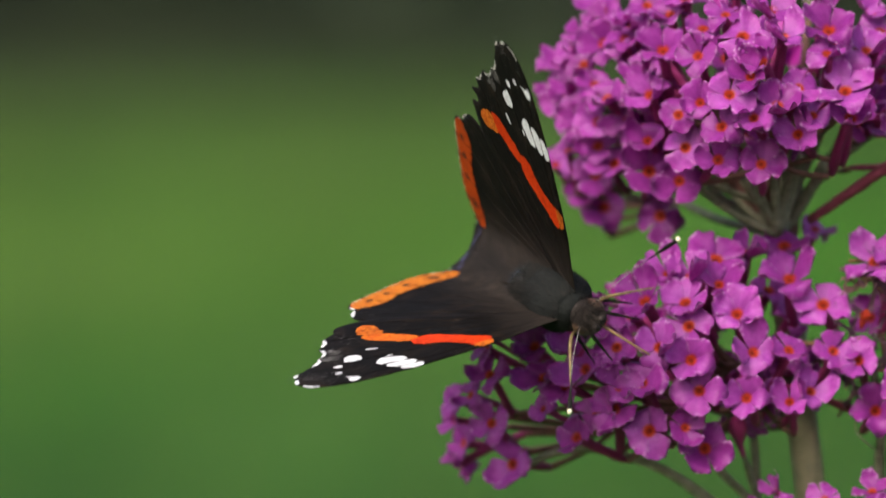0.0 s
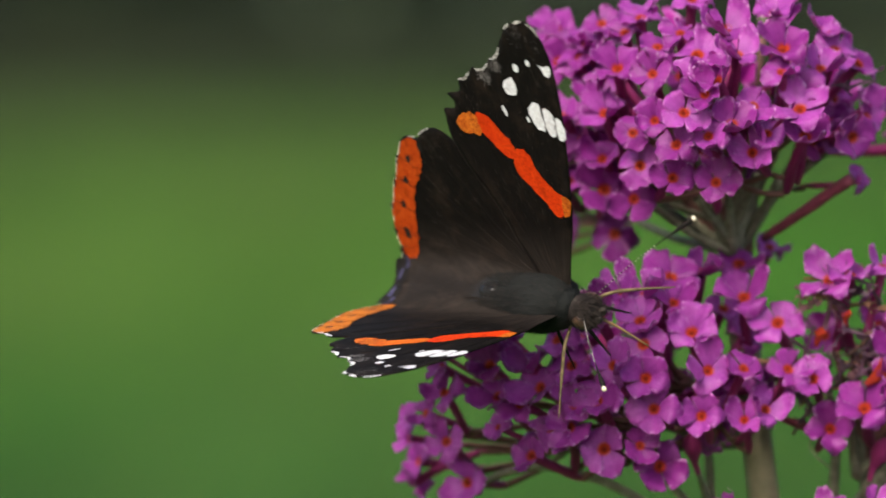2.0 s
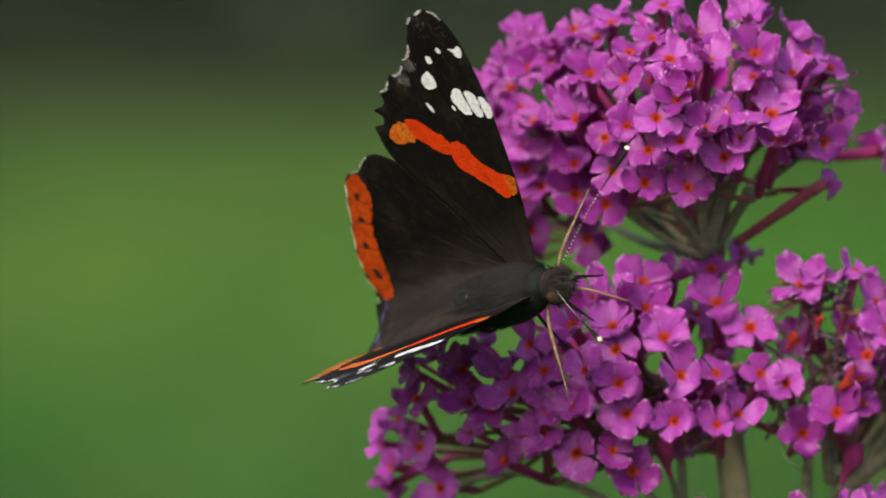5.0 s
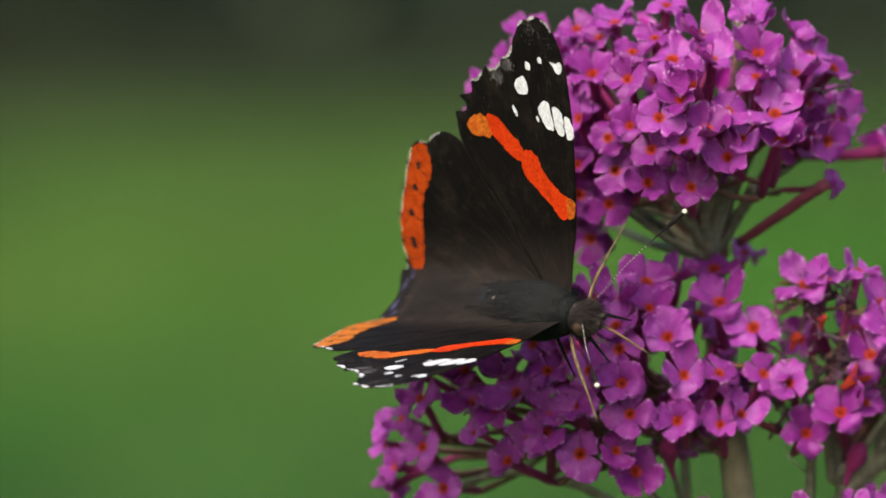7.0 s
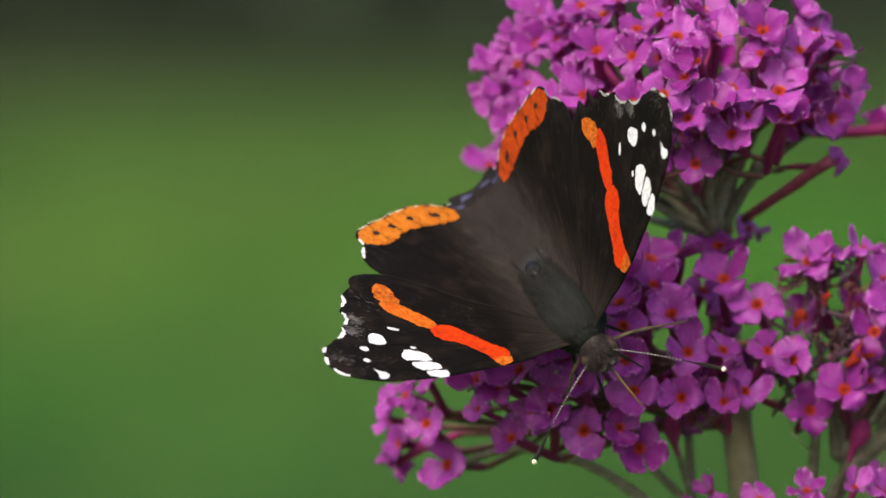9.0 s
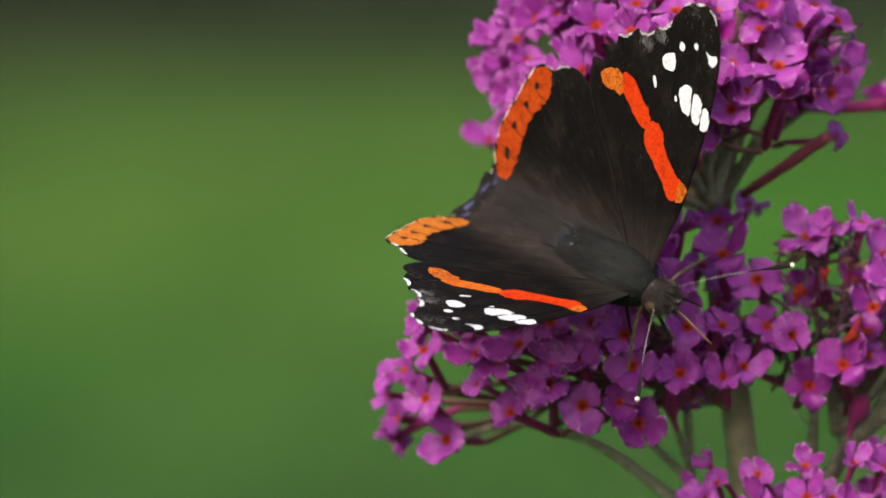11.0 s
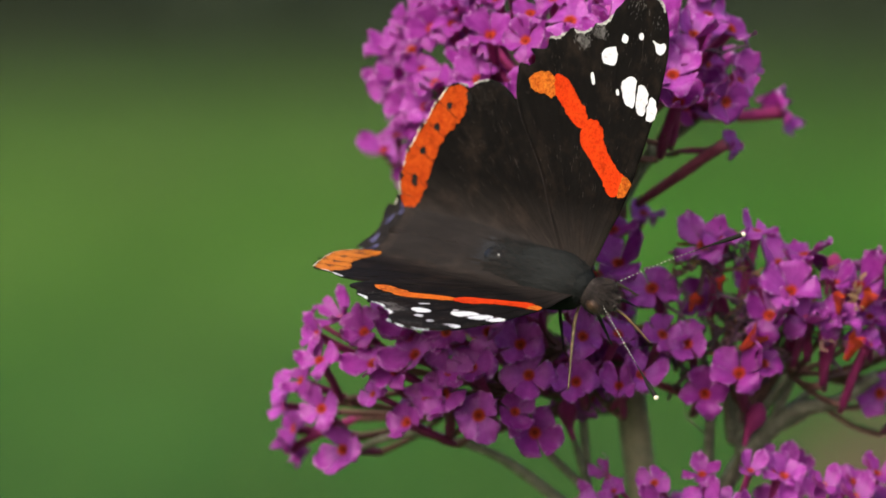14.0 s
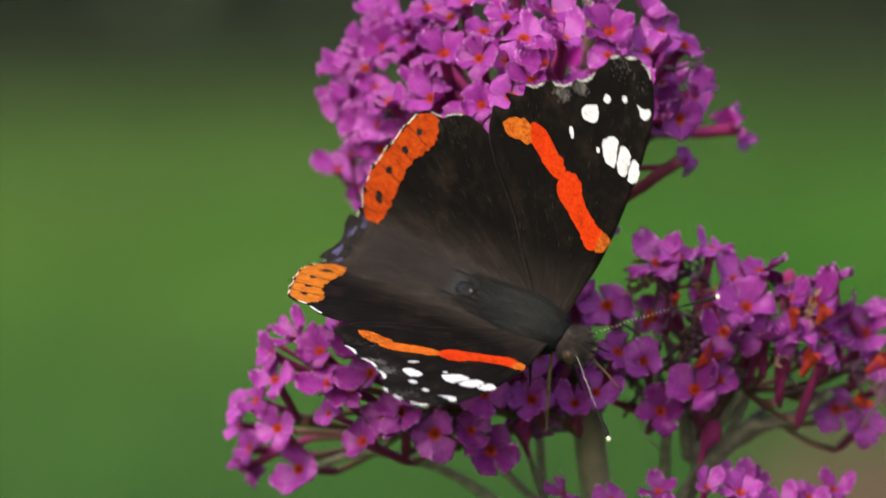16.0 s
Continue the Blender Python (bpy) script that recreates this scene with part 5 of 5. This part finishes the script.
def build_antenna(side):
    """A thin black feeler with white rings and a pale-tipped club; its root is the origin."""
    way = Vector((0.65, side * 0.76, 0.0)).normalized()
    line = spline([(0, 0, 0), way * 7 + Vector((0, 0, 0.35)), way * 14.2], 34)
    bm = bmesh.new()
    tube(bm, [p * SIZE for p in line], [r * SIZE for r in (0.06, 0.04, 0.036, 0.036, 0.036, 0.036, 0.04, 0.09, 0.24, 0.22)], 7)
    feeler = part("antenna", bm, BLACK, butterfly, "black antenna with white rings")
    feeler.matrix_basis = Matrix.Translation(Vector((4.0, side * 0.6, 0.6)) * SIZE)
    for k in range(2, 29):
        bm = bmesh.new()
        tube(bm, [line[k] * SIZE, line[k].lerp(line[k + 1], 0.38) * SIZE], [0.043 * SIZE, 0.043 * SIZE], 6)
        part("ring", bm, PALE, feeler)
    bm = bmesh.new()
    ball(bm, line[-1] * SIZE, [0.25 * SIZE] * 3, None, 10, 8)
    part("tip", bm, CREAM, feeler, "cream tip")
    return feeler


def build_leg(root, way, length, mat, bow):
    """A jointed, bristly leg; its root is the origin."""
    way = Vector(way).normalized()
    up = Vector((0.3, 0, 1.0))
    line = spline([(0, 0, 0), way * length * 0.3 + up * bow, way * length * 0.62 + up * bow * 0.7, way * length], 16)
    bm = bmesh.new()
    tube(bm, [p * SIZE for p in line], [r * SIZE for r in (0.14, 0.18, 0.18, 0.19, 0.15, 0.11, 0.09, 0.06)], 7)
    leg = part("leg", bm, mat, butterfly, "slender tan leg" if mat is LEG else "thin dark leg")
    leg.matrix_basis = Matrix.Translation(Vector(root) * SIZE)
    bm = bmesh.new()
    rng = random.Random(int(root[0] * 10))
    for p in line[5:]:
        for _ in range(3):
            q = p + Vector((rng.uniform(-1, 1), rng.uniform(-1, 1), rng.uniform(-1, 1))).normalized() * 0.45
            bm.faces.new([bm.verts.new(v * SIZE) for v in (p + Vector((0.05, 0, 0)), p - Vector((0.05, 0, 0)), q)])
    part("bristle", bm, mat, leg, "", False)
    return leg


build_body()
feelers = [build_antenna(1), build_antenna(-1)]
legs = [build_leg((2.0, 1.2, -0.8), (0.3, 0.75, -0.6), 9.0, LEG, 0.9), build_leg((1.0, -1.2, -0.8), (0.3, -0.75, -0.6), 9.0, LEG, 0.9)]
for s in (1, -1):
    build_leg((2.8, s * 0.9, -0.9), (0.3, s * 0.4, -1.0), 4.0, BLACK, 0.3)
    build_leg((-1.6, s * 1.2, -0.8), (-0.2, s * 0.45, -1.0), 5.5, BLACK, 0.4)


# ---- what moves ----
def motions():
    walk(butterfly, [
        (0, PLAN @ pose(6.24 * MM, -6.17 * MM, 20 * MM, -2.1, -68.5, -29.5)),
        (0.2, PLAN @ pose(7.04 * MM, -5.02 * MM, 20 * MM, -15.9, -67.8, -13.9)),
        (0.5, PLAN @ pose(9.90 * MM, -5.49 * MM, 20 * MM, -24.2, -47.6, -13.1)),
        (1, PLAN @ pose(10.01 * MM, -5.70 * MM, 20 * MM, -22.5, -47.2, -13.9)),
        (1.5, PLAN @ pose(9.83 * MM, -5.40 * MM, 20 * MM, -22.3, -48.2, -13.5)),
        (2, PLAN @ pose(9.46 * MM, -4.40 * MM, 20 * MM, -26.6, -54.9, -4.3)),
        (2.5, PLAN @ pose(9.21 * MM, -2.56 * MM, 20 * MM, -33.4, -57.7, 9.3)),
        (3, PLAN @ pose(10.78 * MM, -3.36 * MM, 20 * MM, -32.6, -49.3, 7.4)),
        (3.5, PLAN @ pose(9.56 * MM, -2.01 * MM, 20 * MM, -41.3, -54.8, 19.3)),
        (4, PLAN @ pose(9.52 * MM, -2.48 * MM, 20 * MM, -35.3, -54.2, 19.7)),
        (4.2, PLAN @ pose(8.09 * MM, -1.33 * MM, 20 * MM, -41.9, -62.1, 30.9)),
        (6.5, PLAN @ pose(13.24 * MM, -4.60 * MM, 20 * MM, -28.9, -40.9, 0.1)),
        (7, PLAN @ pose(11.73 * MM, -4.58 * MM, 20 * MM, -29.7, -56.0, -2.3)),
        (7.5, PLAN @ pose(13.02 * MM, -6.40 * MM, 20 * MM, -20.1, -59.6, -23.5)),
        (7.8, PLAN @ pose(13.25 * MM, -7.10 * MM, 20 * MM, -0.8, -63.8, -44.3)),
        (8, PLAN @ pose(13.66 * MM, -7.30 * MM, 20 * MM, -4.6, -53.6, -43.5)),
        (8.5, PLAN @ pose(13.29 * MM, -8.23 * MM, 20 * MM, 0.7, -51.5, -53.0)),
        (9, PLAN @ pose(13.27 * MM, -8.47 * MM, 20 * MM, 2.5, -52.4, -53.4)),
        (9.2, PLAN @ pose(13.55 * MM, -8.46 * MM, 20 * MM, 3.9, -52.1, -53.6)),
        (11.3, PLAN @ pose(18.61 * MM, -6.21 * MM, 20 * MM, -19.3, -50.8, -24.2)),
        (11.5, PLAN @ pose(17.69 * MM, -8.13 * MM, 20 * MM, -15.3, -48.6, -35.2)),
        (12, PLAN @ pose(17.66 * MM, -8.98 * MM, 20 * MM, -12.3, -47.5, -38.7)),
        (12.5, PLAN @ pose(17.46 * MM, -8.74 * MM, 20 * MM, -11.1, -50.1, -38.2)),
        (13, PLAN @ pose(17.77 * MM, -8.87 * MM, 20 * MM, -11.4, -49.5, -38.3)),
        (13.5, PLAN @ pose(20.28 * MM, -7.16 * MM, 20 * MM, -23.9, -50.3, -21.4)),
        (14, PLAN @ pose(22.12 * MM, -5.76 * MM, 20 * MM, -30.5, -45.1, -13.6)),
        (14.5, PLAN @ pose(22.27 * MM, -5.58 * MM, 20 * MM, -28.8, -38.7, -13.9)),
        (15, PLAN @ pose(22.68 * MM, -5.96 * MM, 20 * MM, -28.1, -38.1, -15.0)),
        (15.5, PLAN @ pose(22.56 * MM, -5.81 * MM, 20 * MM, -29.3, -43.0, -13.2)),
        (16, PLAN @ pose(23.79 * MM, -8.23 * MM, 20 * MM, -21.7, -37.5, -22.4)),
    ])
    opening = [
        (0, 53.8, 49.2, -1.9, 2.1),
        (0.2, 52.8, 50.9, -1.5, 0.7),
        (0.5, 52.0, 52.1, -0.8, -1.3),
        (1, 52.6, 52.2, -0.5, -1.1),
        (1.5, 51.9, 52.1, -0.7, -1.1),
        (2, 53.1, 49.0, -0.2, -0.4),
        (2.5, 52.7, 47.5, 0.2, -2.2),
        (3, 52.5, 49.7, 0.1, -1.2),
        (3.5, 52.8, 46.1, -0.9, 0.0),
        (4, 50.7, 48.5, -1.1, 0.0),
        (4.2, 50.6, 50.9, -1.1, -0.1),
        (6.5, 47.7, 51.6, -1.1, -1.3),
        (7, 49.4, 46.6, 0.2, -3.7),
        (7.5, 49.3, 47.4, 0.1, 2.7),
        (7.8, 47.3, 49.0, -0.3, 1.4),
        (8, 49.1, 49.8, -0.5, 0.5),
        (8.5, 49.6, 48.7, 0.1, 0.6),
        (9, 48.0, 48.0, 0.1, 0.4),
        (9.2, 47.0, 49.4, 0.1, 0.5),
        (11.3, 45.5, 49.2, 0.6, 1.8),
        (11.5, 45.7, 49.0, 0.6, 2.0),
        (12, 46.3, 48.2, 1.0, 1.2),
        (12.5, 46.9, 48.4, 0.3, 0.8),
        (13, 47.8, 47.2, -0.2, 0.4),
        (13.5, 44.0, 44.0, -0.6, 1.1),
        (14, 44.4, 46.4, -0.3, 0.0),
        (14.5, 44.6, 48.2, 0.5, -1.1),
        (15, 45.4, 47.9, 0.7, -1.4),
        (15.5, 44.8, 47.0, 1.0, -1.0),
        (16, 47.1, 47.6, 0.9, -0.2),
    ]
    # the antennae and the two long legs turn about their roots, about x, y and z
    walk(feelers[0], [(t, Matrix.Translation(Vector((4.0, 0.6, 0.6)) * SIZE) @ pose(0, 0, 0, a, b, c)) for t, a, b, c in (
        (0, -0, 0, -5), (1.5, -1, 1, -11), (2.5, 3, -3, -2), (3.5, 2, -1, -0), (6.5, -2, 2, 7), (7, 4, -3, -3), (8.5, 3, -2, -16), (9, -6, 4, -16), (12.5, 1, -1, -16), (14, -6, 5, -2), (14.5, -9, 8, -4), (15, -3, 2, -8), (15.5, -4, 4, -4), (16, 2, -1, -11))])
    walk(feelers[1], [(t, Matrix.Translation(Vector((4.0, -0.6, 0.6)) * SIZE) @ pose(0, 0, 0, a, b, c)) for t, a, b, c in (
        (0, -3, -2, 15), (1.5, -3, -2, 12), (2.5, -7, -4, 15), (3.5, -2, -1, 16), (6.5, -5, -3, 16), (7, -7, -5, 14), (8.5, -6, -5, 5), (9, -6, -5, 2), (12.5, -6, -5, 5), (14, 10, 6, 17), (14.5, 2, 1, 14), (15, -0, -0, 13), (15.5, -3, -2, 14), (16, -8, -5, 14))])
    walk(legs[0], [(t, Matrix.Translation(Vector((2.0, 1.2, -0.8)) * SIZE) @ pose(0, 0, 0, a, b, c)) for t, a, b, c in (
        (0, 24, -25, -39), (1.5, 7, 11, 19), (2.5, -22, -8, -16), (3.5, -26, 25, 9), (4.2, 12, -8, -6), (6.5, 49, -14, 4), (7, 47, -14, 3), (8.5, 11, 7, 17), (9, 6, 13, 21), (12.5, 9, 28, 40), (14.5, -18, 30, 18), (16, -15, 40, 28))])
    walk(legs[1], [(t, Matrix.Translation(Vector((1.0, -1.2, -0.8)) * SIZE) @ pose(0, 0, 0, a, b, c)) for t, a, b, c in (
        (0, -32, -22, 32), (1.5, -19, -8, 1), (2.5, -17, 7, -21), (3.5, 13, 8, -2), (4.2, 1, 11, -12), (6.5, -40, -15, 7), (7, 1, -0, 1), (8.5, 9, 36, -30), (12.5, 10, 22, -17), (14.5, -30, -13, 8), (16, 15, 19, -11))])
    for k, (fore, hind) in enumerate(wings):
        s = 1 if k == 0 else -1
        walk(fore, [(row[0], pose(0, 0, 0, row[1 + k] * s) @ pose(0, 0, 0, 0, 0, row[3 + k] * s)) for row in opening])
        walk(hind, [(row[0], pose(0, 0, 0, row[1 + k] * s)) for row in opening])


motions()
